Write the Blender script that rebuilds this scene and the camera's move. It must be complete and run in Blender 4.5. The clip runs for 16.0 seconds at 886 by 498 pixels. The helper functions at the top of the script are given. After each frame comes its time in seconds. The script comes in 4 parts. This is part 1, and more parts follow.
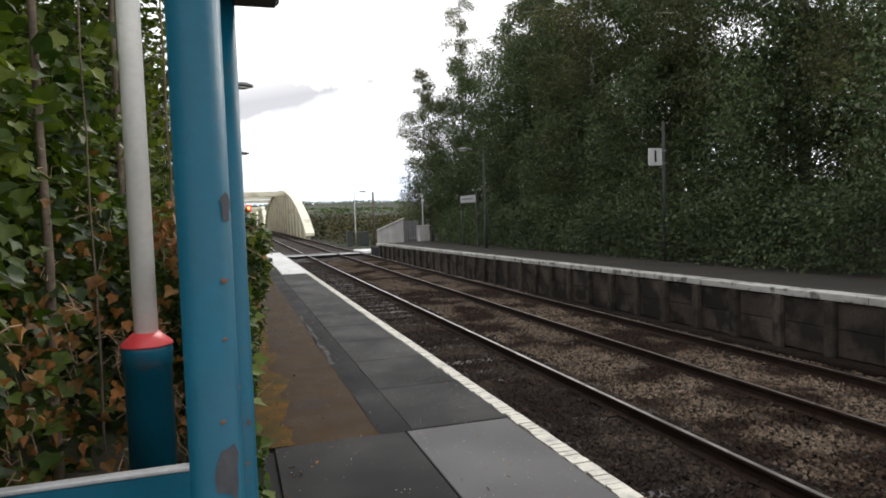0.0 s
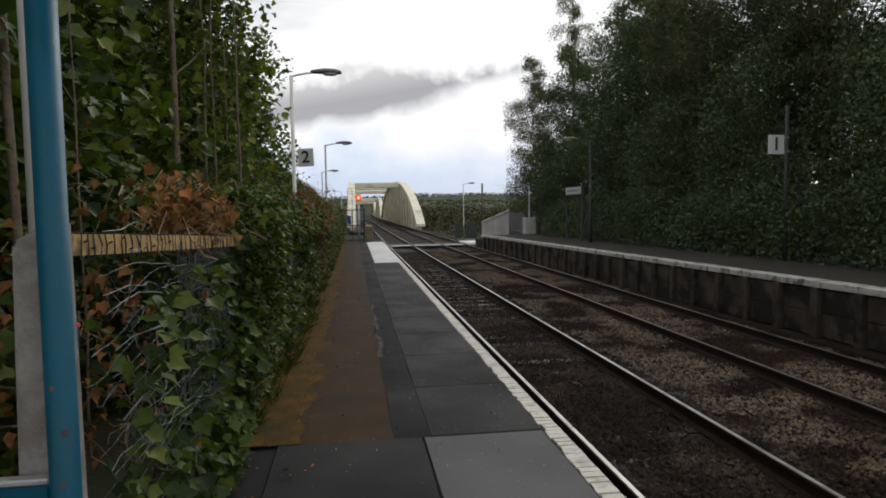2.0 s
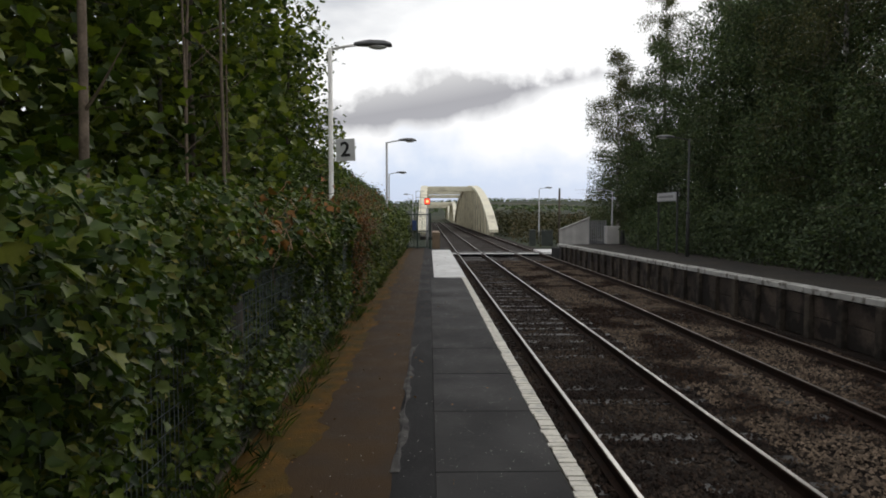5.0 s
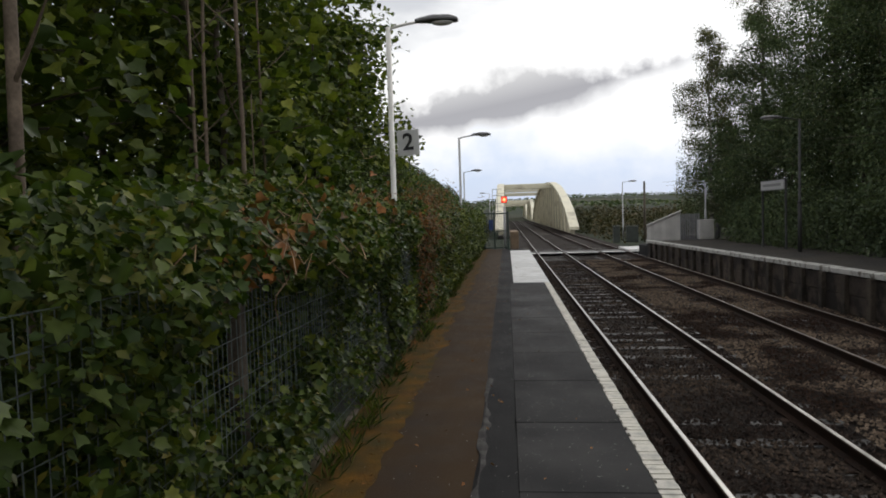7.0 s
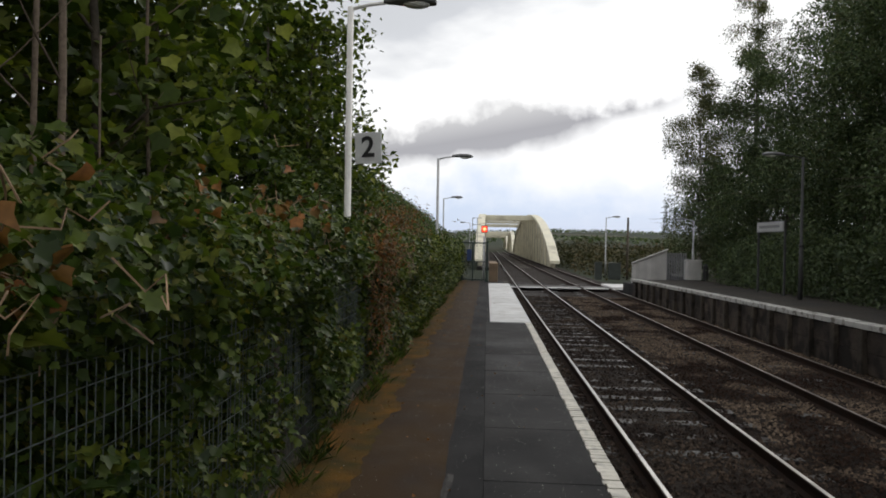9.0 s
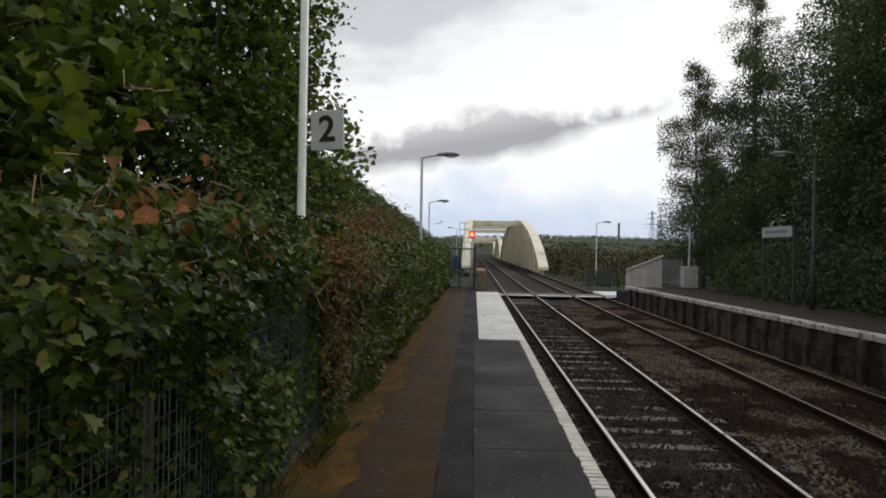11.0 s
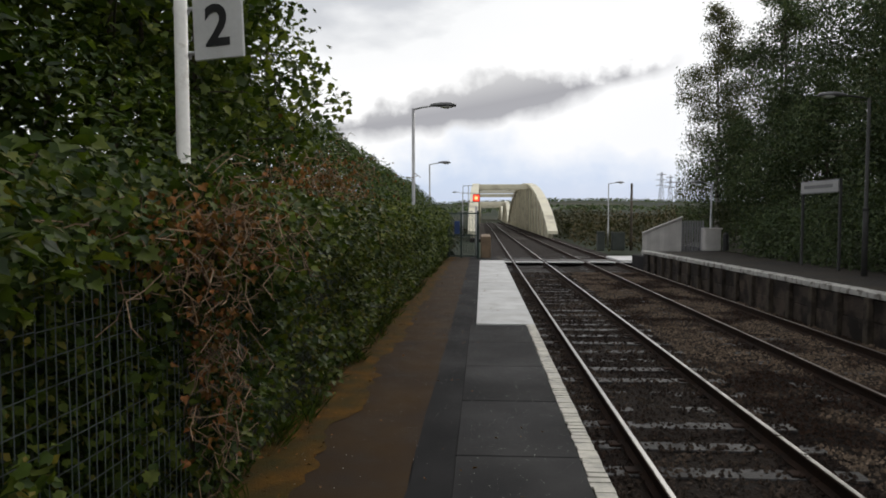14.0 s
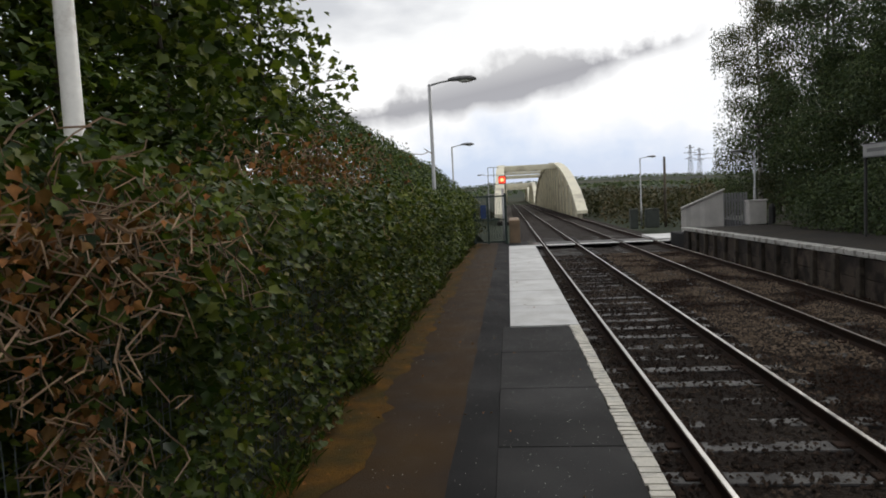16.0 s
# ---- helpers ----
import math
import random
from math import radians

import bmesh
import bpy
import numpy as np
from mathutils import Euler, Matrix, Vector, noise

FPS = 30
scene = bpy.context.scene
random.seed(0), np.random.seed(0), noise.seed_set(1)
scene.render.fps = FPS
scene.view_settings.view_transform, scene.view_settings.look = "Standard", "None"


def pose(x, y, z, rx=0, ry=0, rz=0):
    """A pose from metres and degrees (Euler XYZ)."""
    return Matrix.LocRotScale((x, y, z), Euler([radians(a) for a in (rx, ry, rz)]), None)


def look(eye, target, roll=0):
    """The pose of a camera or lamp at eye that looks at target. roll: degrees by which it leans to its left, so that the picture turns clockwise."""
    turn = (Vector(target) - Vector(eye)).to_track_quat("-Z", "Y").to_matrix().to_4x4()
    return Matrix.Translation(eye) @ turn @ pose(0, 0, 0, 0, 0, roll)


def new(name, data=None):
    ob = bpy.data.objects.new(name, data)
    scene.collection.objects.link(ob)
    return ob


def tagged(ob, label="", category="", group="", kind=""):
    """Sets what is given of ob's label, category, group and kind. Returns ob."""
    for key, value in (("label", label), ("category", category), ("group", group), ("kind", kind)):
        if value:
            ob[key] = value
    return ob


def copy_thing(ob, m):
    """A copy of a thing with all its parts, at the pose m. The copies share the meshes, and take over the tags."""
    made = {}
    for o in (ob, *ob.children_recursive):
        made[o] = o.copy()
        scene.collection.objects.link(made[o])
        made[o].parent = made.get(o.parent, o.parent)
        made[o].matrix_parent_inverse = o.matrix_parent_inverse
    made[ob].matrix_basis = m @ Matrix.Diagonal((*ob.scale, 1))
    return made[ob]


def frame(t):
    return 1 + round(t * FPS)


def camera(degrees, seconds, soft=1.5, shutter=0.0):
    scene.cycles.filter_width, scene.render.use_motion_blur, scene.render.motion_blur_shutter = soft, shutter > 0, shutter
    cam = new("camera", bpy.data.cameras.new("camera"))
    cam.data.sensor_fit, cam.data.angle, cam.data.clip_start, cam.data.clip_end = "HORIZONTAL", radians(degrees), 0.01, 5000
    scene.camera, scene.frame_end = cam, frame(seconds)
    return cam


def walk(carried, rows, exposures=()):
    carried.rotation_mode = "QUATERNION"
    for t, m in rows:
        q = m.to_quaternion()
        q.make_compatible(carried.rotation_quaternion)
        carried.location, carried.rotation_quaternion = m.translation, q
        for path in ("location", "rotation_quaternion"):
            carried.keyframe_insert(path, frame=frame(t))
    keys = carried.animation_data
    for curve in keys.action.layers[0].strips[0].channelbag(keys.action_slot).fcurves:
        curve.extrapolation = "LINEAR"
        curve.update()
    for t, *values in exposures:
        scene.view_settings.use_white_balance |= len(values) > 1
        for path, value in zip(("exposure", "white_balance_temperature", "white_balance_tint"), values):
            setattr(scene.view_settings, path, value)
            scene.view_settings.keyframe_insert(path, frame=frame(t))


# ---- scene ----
cam = camera(67.7, 16.0, soft=1.8)
PATH = [
    (0, (-2.102, -0.604, 1.606), (-1.5, 1.3, 1.5), -1.9),
    (0.5, (-1.938, -0.516, 1.623), (-1.317, 1.38, 1.483), 1.4),
    (1, (-1.842, -0.374, 1.621), (-1.186, 1.515, 1.658), -0.8),
    (1.5, (-1.635, -0.22, 1.55), (-1.166, 1.722, 1.627), 3.3),
    (2, (-1.37, -0.209, 1.517), (-1.106, 1.77, 1.398), -1.0),
    (2.5, (-1.274, 0.082, 1.57), (-1.244, 2.08, 1.481), -2.5),
    (3, (-1.116, 0.53, 1.565), (-1.212, 2.527, 1.628), 0.7),
    (3.5, (-1.03, 1.069, 1.543), (-1.028, 3.068, 1.608), 2.9),
    (4, (-0.96, 1.556, 1.54), (-0.84, 3.553, 1.529), 1.9),
    (6.3, (-0.903, 3.797, 1.583), (-1.051, 5.788, 1.463), -2.3),
    (6.5, (-0.873, 3.874, 1.582), (-1.069, 5.863, 1.497), -1.2),
    (7, (-0.925, 4.192, 1.559), (-1.119, 6.18, 1.458), -1.8),
    (7.5, (-0.978, 4.702, 1.537), (-1.058, 6.7, 1.484), 0.7),
    (8, (-0.914, 5.152, 1.521), (-1.095, 7.143, 1.477), -1.0),
    (8.5, (-1.015, 5.596, 1.512), (-0.906, 7.588, 1.375), -0.7),
    (9, (-0.9, 6.073, 1.517), (-1.032, 8.069, 1.501), 1.0),
    (9.2, (-0.879, 6.258, 1.512), (-0.975, 8.255, 1.477), 0.0),
    (11.3, (-0.919, 7.925, 1.53), (-1.013, 9.922, 1.534), 1.1),
    (11.5, (-0.885, 8.093, 1.511), (-1.038, 10.086, 1.477), -0.9),
    (12, (-0.872, 8.491, 1.514), (-0.85, 10.489, 1.418), -0.8),
    (12.5, (-0.859, 8.941, 1.494), (-1.078, 10.928, 1.462), -0.6),
    (13, (-0.799, 9.16, 1.506), (-1.003, 11.147, 1.402), -1.1),
    (13.5, (-0.86, 9.575, 1.509), (-0.808, 11.572, 1.413), -2.4),
    (14, (-0.733, 9.951, 1.507), (-0.851, 11.945, 1.405), -0.1),
    (14.5, (-0.749, 10.234, 1.468), (-0.873, 12.228, 1.39), -1.1),
    (15, (-0.727, 10.69, 1.501), (-0.824, 12.684, 1.381), -1.2),
    (15.5, (-0.665, 10.932, 1.504), (-1.042, 12.891, 1.356), -2.0),
    (16, (-0.768, 11.32, 1.518), (-0.971, 13.304, 1.372), -2.8),
]
walk(cam, [(t, look(eye, target, roll)) for t, eye, target, roll in PATH], [(0.0, 0.85), (0.9, 0.65), (1.5, 0.2), (2.8, 0.0), (8.0, 0.10), (12.0, -0.02), (16.0, 0.03)])

# ---- sky and sun ----
world = bpy.data.worlds.new("sky")
scene.world = world
world.use_nodes = True
wt = world.node_tree
wt.nodes.clear()


def wn(kind, **kw):
    n = wt.nodes.new(kind)
    for k, v in kw.items():
        if k == "op":
            n.operation = v
    return n


def wmath(op, a, b=None, clamp=False):
    n = wt.nodes.new("ShaderNodeMath")
    n.operation, n.use_clamp = op, clamp
    for i, v in enumerate((a, b)):
        if v is None:
            continue
        if isinstance(v, (int, float)):
            n.inputs[i].default_value = v
        else:
            wt.links.new(v, n.inputs[i])
    return n.outputs[0]


def wramp(fac, stops):
    n = wt.nodes.new("ShaderNodeValToRGB")
    wt.links.new(fac, n.inputs[0])
    e = n.color_ramp.elements
    while len(e) < len(stops):
        e.new(0.5)
    for el, (p, c) in zip(e, stops):
        el.position, el.color = p, (*c, 1)
    return n.outputs[0]


def wmix(fac, a, b):
    n = wt.nodes.new("ShaderNodeMix")
    n.data_type = "RGBA"
    for sock, v in ((n.inputs[0], fac), (n.inputs[6], a), (n.inputs[7], b)):
        if isinstance(v, (int, float)):
            sock.default_value = v
        elif isinstance(v, tuple):
            sock.default_value = (*v, 1)
        else:
            wt.links.new(v, sock)
    return n.outputs[2]


SUN_EL, SUN_AZ = 38.0, 22.0
geo = wt.nodes.new("ShaderNodeTexCoord")
sep = wt.nodes.new("ShaderNodeSeparateXYZ")
wt.links.new(geo.outputs["Generated"], sep.inputs[0])
dx, dy, dz = sep.outputs
az = wmath("ARCTAN2", dx, dy)
el = wmath("ARCSINE", dz)
nz = wt.nodes.new("ShaderNodeTexNoise")
nz.inputs["Scale"].default_value, nz.inputs["Detail"].default_value = 6.5, 6.0
mp = wt.nodes.new("ShaderNodeMapping")
mp.inputs["Scale"].default_value = (1.0, 1.0, 2.6)
wt.links.new(geo.outputs["Generated"], mp.inputs[0])
wt.links.new(mp.outputs[0], nz.inputs["Vector"])
puff = nz.outputs["Fac"]
nb_ = wt.nodes.new("ShaderNodeTexNoise")
nb_.inputs["Scale"].default_value, nb_.inputs["Detail"].default_value = 15.0, 5.0
wt.links.new(geo.outputs["Generated"], nb_.inputs["Vector"])
# high cloud sheet: white low down, grey overhead
high = wmath("ADD", el, wmath("MULTIPLY", wmath("SUBTRACT", puff, 0.5), 0.18))
high = wmath("ADD", high, wmath("MULTIPLY", az, -0.33))
sheet = wramp(high, [(0.0, (1.02, 1.03, 1.06)), (0.20, (1.08, 1.08, 1.08)), (0.305, (1.02, 1.03, 1.04)), (0.36, (0.68, 0.70, 0.74)), (0.45, (0.62, 0.64, 0.67)), (1.0, (0.80, 0.81, 0.84))])
# pale blue clearing just over the hills
low = wmath("ADD", el, wmath("MULTIPLY", wmath("SUBTRACT", puff, 0.5), 0.06))
low = wmath("ADD", low, wmath("MULTIPLY", wmath("ABSOLUTE", az), 0.14))
blue = wramp(wmath("ADD", low, wmath("MULTIPLY", wmath("SUBTRACT", nb_.outputs["Fac"], 0.5), 0.10)), [(0.0, (0.80, 0.80, 0.80)), (0.06, (0.72, 0.72, 0.72)), (0.125, (0.0, 0.0, 0.0))])
nish = wt.nodes.new("ShaderNodeTexSky")
nish.sky_type, nish.sun_disc = "NISHITA", False
nish.sun_elevation, nish.sun_rotation = radians(SUN_EL), radians(SUN_AZ)
nish_out = wt.nodes.new("ShaderNodeMix")
nish_out.data_type, nish_out.blend_type = "RGBA", "MULTIPLY"
nish_out.inputs[0].default_value = 1.0
wt.links.new(nish.outputs[0], nish_out.inputs[6])
nish_out.inputs[7].default_value = (0.085, 0.085, 0.095, 1)
clear = wmix(0.75, nish_out.outputs[2], (0.40, 0.58, 0.92))
col = wmix(blue, sheet, clear)
# one long grey bank of cloud ahead
line = wmath("SUBTRACT", el, wmath("ADD", wmath("MULTIPLY", az, 0.17), 0.162))
thick = wmath("SUBTRACT", 0.043, wmath("MULTIPLY", wmath("ABSOLUTE", wmath("ADD", az, 0.0)), 0.105))
ruffle = wmath("SUBTRACT", wmath("ADD", wmath("MULTIPLY", nb_.outputs["Fac"], 0.75), wmath("MULTIPLY", puff, 0.25)), 0.5)
over = wmath("SUBTRACT", wmath("ADD", thick, wmath("MULTIPLY", ruffle, 0.15)), line)
under = wmath("ADD", wmath("ADD", thick, wmath("MULTIPLY", ruffle, 0.06)), line)
bank = wmath("MINIMUM", wmath("MULTIPLY", over, 55.0, True), wmath("MULTIPLY", under, 45.0, True))
bank = wmath("MULTIPLY", bank, wmath("MULTIPLY", wmath("SUBTRACT", 0.29, az), 22.0, True))
bank = wmath("MULTIPLY", bank, wmath("GREATER_THAN", dy, 0.0))
shade = wramp(wmath("ADD", wmath("MULTIPLY", line, 6.0), 0.5), [(0.0, (0.50, 0.51, 0.55)), (0.5, (0.44, 0.44, 0.47)), (0.72, (0.70, 0.70, 0.71))])
col = wmix(bank, col, shade)
bg = wt.nodes.new("ShaderNodeBackground")
bg.inputs["Strength"].default_value = 0.95
wt.links.new(col, bg.inputs[0])
wo = wt.nodes.new("ShaderNodeOutputWorld")
wt.links.new(bg.outputs[0], wo.inputs[0])

sun = new("sun", bpy.data.lights.new("sun", "SUN"))
sun.data.energy, sun.data.angle, sun.data.color = 0.8, radians(20), (1.0, 0.96, 0.9)
sa, se = radians(SUN_AZ), radians(SUN_EL)
sun.matrix_world = look((math.sin(sa) * math.cos(se) * 50, math.cos(sa) * math.cos(se) * 50, math.sin(se) * 50), (0, 0, 0))


# ---- materials ----
def material(name, base, rough=0.8, metal=0.0, var=0.25, scale=6.0, fine=60.0, bump=0.2, spec=0.5, tint=None, stain=None, stain_at=0.55, stain_scale=1.5, island=0.0, obj=0.0, thin=0.0, dist=0.01, hue=0.033, stain_w=0.12):
    """Base colour with two scales of noise, a stain colour with its own shape, bump, and random shades per piece."""
    m = bpy.data.materials.new(name)
    m.use_nodes = True
    t = m.node_tree
    b = t.nodes["Principled BSDF"]
    b.inputs["Metallic"].default_value = metal
    b.inputs["Specular IOR Level"].default_value = spec
    tc = t.nodes.new("ShaderNodeTexCoord")
    gp = t.nodes.new("ShaderNodeNewGeometry")

    def tex(sc, detail=4.0):
        n = t.nodes.new("ShaderNodeTexNoise")
        n.inputs["Scale"].default_value, n.inputs["Detail"].default_value = sc, detail
        t.links.new(gp.outputs["Position"], n.inputs["Vector"])
        return n.outputs["Fac"]

    def mix(fac, a, c, blend="MIX"):
        n = t.nodes.new("ShaderNodeMix")
        n.data_type, n.blend_type = "RGBA", blend
        for sock, v in ((n.inputs[0], fac), (n.inputs[6], a), (n.inputs[7], c)):
            if isinstance(v, (int, float)):
                sock.default_value = v
            elif isinstance(v, tuple):
                sock.default_value = (*v, 1)
            else:
                t.links.new(v, sock)
        return n.outputs[2]

    def rng(v, a, c, lo, hi):
        n = t.nodes.new("ShaderNodeMapRange")
        t.links.new(v, n.inputs[0])
        for i, x in enumerate((a, c, lo, hi)):
            n.inputs[i + 1].default_value = x
        return n.outputs[0]

    big, small = tex(scale), tex(fine)
    c0 = mix(rng(big, 0.3, 0.7, 0, 1), tuple(x * (1 - var) for x in base), tuple(min(1, x * (1 + var)) for x in (tint or base)))
    c1 = mix(rng(small, 0.3, 0.7, 0, 1), tuple(1 - var * 0.7 for _ in base), tuple(1 + var * 0.5 for _ in base))
    col = mix(1.0, c0, c1, "MULTIPLY")
    if stain:
        col = mix(rng(tex(stain_scale, 6), stain_at - stain_w / 2, stain_at + stain_w / 2, 0, 1), col, stain)
    for amount, src in ((island, gp.outputs["Random Per Island"]), (obj, None)):
        if amount:
            if src is None:
                src = t.nodes.new("ShaderNodeObjectInfo").outputs["Random"]
            v = t.nodes.new("ShaderNodeHueSaturation")
            t.links.new(rng(src, 0, 1, 1 - amount, 1 + amount), v.inputs["Value"])
            if thin:
                t.links.new(rng(src, 0, 1, 0.498 + hue, 0.498 - hue), v.inputs["Hue"])
            t.links.new(col, v.inputs["Color"])
            col = v.outputs[0]
    t.links.new(col, b.inputs["Base Color"])
    t.links.new(rng(big, 0.3, 0.7, max(0.04, rough - 0.12), min(1, rough + 0.12)), b.inputs["Roughness"])
    if bump:
        bn = t.nodes.new("ShaderNodeBump")
        bn.inputs["Strength"].default_value, bn.inputs["Distance"].default_value = bump, dist
        t.links.new(small, bn.inputs["Height"])
        t.links.new(bn.outputs[0], b.inputs["Normal"])
    if thin:
        tr = t.nodes.new("ShaderNodeBsdfTranslucent")
        t.links.new(mix(1.0, col, (1.0, 1.15, 0.45), "MULTIPLY"), tr.inputs["Color"])
        ms = t.nodes.new("ShaderNodeMixShader")
        ms.inputs[0].default_value = thin
        t.links.new(b.outputs[0], ms.inputs[1])
        t.links.new(tr.outputs[0], ms.inputs[2])
        t.links.new(ms.outputs[0], t.nodes["Material Output"].inputs["Surface"])
    return m


LEAF_TREE = material("tree_leaf", (0.056, 0.092, 0.018), 0.55, var=0.3, scale=1.2, fine=30, bump=0.15, island=0.7, thin=0.34, tint=(0.095, 0.122, 0.021), spec=0.26)
LEAF = material("leaf", (0.036, 0.068, 0.012), 0.55, var=0.3, scale=1.2, fine=30, bump=0.15, island=0.7, thin=0.3, tint=(0.062, 0.092, 0.015), spec=0.24)
LEAF_BRIGHT = material("young_leaf", (0.080, 0.104, 0.015), 0.55, var=0.35, scale=1.2, fine=30, bump=0.1, island=0.7, thin=0.3, tint=(0.125, 0.112, 0.019), spec=0.25)
LEAF_MAPLE = material("sycamore_leaf", (0.046, 0.078, 0.014), 0.55, var=0.35, scale=1.5, fine=30, bump=0.15, island=0.6, thin=0.3, tint=(0.080, 0.104, 0.017), spec=0.26, hue=0.036)
LEAF_DARK = material("leaf_dark", (0.074, 0.102, 0.048), 0.6, var=0.3, scale=0.5, fine=12, bump=0.0, island=0.45, thin=0.22, spec=0.22)
LEAF_BIRCH = material("leaf_birch", (0.082, 0.100, 0.050), 0.6, var=0.3, scale=0.4, fine=12, bump=0.0, island=0.45, thin=0.25, tint=(0.085, 0.085, 0.035), spec=0.22)
LEAF_BROWN = material("leaf_brown", (0.20, 0.098, 0.030), 0.75, var=0.4, scale=5, fine=40, bump=0.2, island=0.5, thin=0.15, spec=0.22, hue=0.014)
STEM = material("dry_stem", (0.22, 0.145, 0.085), 0.85, var=0.35, scale=5, fine=50, island=0.4)
SCRUB = material("scrub_leaf", (0.045, 0.060, 0.026), 0.7, var=0.35, scale=0.15, fine=2, bump=0.0, island=0.5, thin=0.15, tint=(0.075, 0.060, 0.032), spec=0.15)
BARK = material("bark", (0.085, 0.068, 0.050), 0.9, var=0.4, scale=4, fine=35, bump=0.6)
STEM_BARK = material("sapling_bark", (0.15, 0.115, 0.085), 0.85, var=0.35, scale=6, fine=45, bump=0.4, spec=0.2)
BARK_BIRCH = material("bark_birch", (0.30, 0.28, 0.25), 0.8, var=0.4, scale=3, fine=25, bump=0.4, stain=(0.04, 0.035, 0.03), stain_at=0.52, stain_scale=5)
SOIL = material("soil", (0.060, 0.048, 0.034), 0.95, var=0.4, scale=2, fine=30, bump=0.8, stain=(0.05, 0.065, 0.025), stain_at=0.5)
MEADOW = material("meadow", (0.026, 0.034, 0.019), 0.95, var=0.4, scale=0.02, fine=0.4, bump=0.3, stain=(0.065, 0.060, 0.036), stain_at=0.58, stain_scale=0.006, spec=0.1)
ASPHALT = material("asphalt", (0.016, 0.0155, 0.016), 0.85, var=0.25, scale=1.4, fine=160, bump=0.5, dist=0.006, stain=(0.030, 0.029, 0.029), stain_at=0.56, stain_scale=1.1, spec=0.12, stain_w=0.34)
ASPHALT_OLD = material("asphalt_old", (0.032, 0.020, 0.012), 0.9, var=0.35, scale=3.5, fine=130, bump=0.6, dist=0.008, stain=(0.052, 0.029, 0.009), stain_at=0.52, stain_scale=1.6, spec=0.2, stain_w=0.5)
MOSS = material("moss", (0.125, 0.058, 0.008), 0.95, var=0.5, scale=5, fine=90, bump=0.9, dist=0.012, stain=(0.040, 0.036, 0.010), stain_at=0.50, stain_scale=3.2, spec=0.15, stain_w=0.45)
SLAB = material("platform_slab", (0.016, 0.0156, 0.016), 0.8, var=0.3, scale=1.2, fine=150, bump=0.4, dist=0.005, obj=0.16, stain=(0.033, 0.032, 0.031), stain_at=0.57, stain_scale=1.6, spec=0.18, stain_w=0.34)
SLAB_PALE = material("pale_slab", (0.060, 0.058, 0.061), 0.65, var=0.15, scale=1.0, fine=120, bump=0.35, dist=0.004, obj=0.08, spec=0.25)
WHITE_LINE = material("white_line_paint", (0.55, 0.52, 0.45), 0.7, var=0.15, scale=3, fine=70, bump=0.4, dist=0.004, stain=(0.30, 0.29, 0.26), stain_at=0.62, stain_scale=9, stain_w=0.25)
COPING = material("worn_white_coping", (0.42, 0.41, 0.38), 0.75, var=0.2, scale=2, fine=50, bump=0.4, stain=(0.14, 0.13, 0.11), stain_at=0.57, stain_scale=5, spec=0.2)
WHITE_SLAB = material("white_slab_paint", (0.60, 0.60, 0.59), 0.65, var=0.12, scale=1.5, fine=50, bump=0.2, obj=0.05, stain=(0.42, 0.41, 0.39), stain_at=0.60, stain_scale=2.5, stain_w=0.4)
WALL = material("dark_platform_wall", (0.064, 0.050, 0.040), 0.9, var=0.35, scale=1.5, fine=25, bump=0.5, obj=0.2, stain=(0.022, 0.018, 0.015), stain_at=0.5, stain_scale=2, spec=0.2)
WALL_POST = material("concrete_wall_post", (0.060, 0.049, 0.038), 0.9, var=0.3, scale=2, fine=30, bump=0.5, obj=0.25, stain=(0.026, 0.022, 0.018), stain_at=0.54, stain_scale=3, spec=0.2)
BALLAST = material("ballast", (0.021, 0.014, 0.0095), 0.95, var=0.4, scale=0.9, fine=28, bump=1.0, dist=0.04, stain=(0.012, 0.0075, 0.005), stain_at=0.5, stain_scale=0.9, spec=0.15)
STONES = material("ballast_stone", (0.165, 0.122, 0.086), 0.92, var=0.35, scale=0.8, fine=60, bump=0.4, island=0.6, stain=(0.024, 0.013, 0.008), stain_at=0.50, stain_scale=0.8, spec=0.2)
# the pale stain colour stands in for wet glints on sleeper tops
SLEEPER = material("weathered_glint_sleeper", (0.018, 0.016, 0.015), 0.6, var=0.35, scale=4, fine=45, bump=0.6, obj=0.3, stain=(0.08, 0.081, 0.082), stain_at=0.64, stain_scale=2.2, spec=0.3)
RUST = material("rusty_rail", (0.026, 0.015, 0.010), 0.9, var=0.35, scale=5, fine=60, bump=0.3, spec=0.15)
STEEL = material("polished_rail_head", (0.30, 0.29, 0.28), 0.38, metal=1.0, var=0.15, scale=3, fine=60, bump=0.05)
STEEL_DULL = material("dull_rail_head", (0.17, 0.15, 0.135), 0.5, metal=0.9, var=0.2, scale=3, fine=60, bump=0.05)
BLUE = material("teal_blue_paint", (0.0, 0.068, 0.110), 0.5, var=0.12, scale=5, fine=60, bump=0.08, stain=(0.035, 0.06, 0.075), stain_at=0.68, stain_scale=9, spec=0.3)
RED = material("red_paint", (0.55, 0.045, 0.05), 0.45, var=0.12, scale=8, fine=50, bump=0.05)
RUST_CHIP = material("rust_chip", (0.16, 0.075, 0.045), 0.8, var=0.3, scale=20, fine=80)
GREY_MARK = material("worn_grey_mark", (0.05, 0.05, 0.055), 0.7, var=0.3, scale=8, fine=60)
POST_WHITE = material("white_post_paint", (0.76, 0.74, 0.69), 0.5, var=0.08, scale=3, fine=40, bump=0.05, stain=(0.35, 0.30, 0.24), stain_at=0.68, stain_scale=6)
GALV = material("galvanised_steel", (0.40, 0.40, 0.40), 0.5, metal=0.6, var=0.15, scale=6, fine=50, bump=0.05)
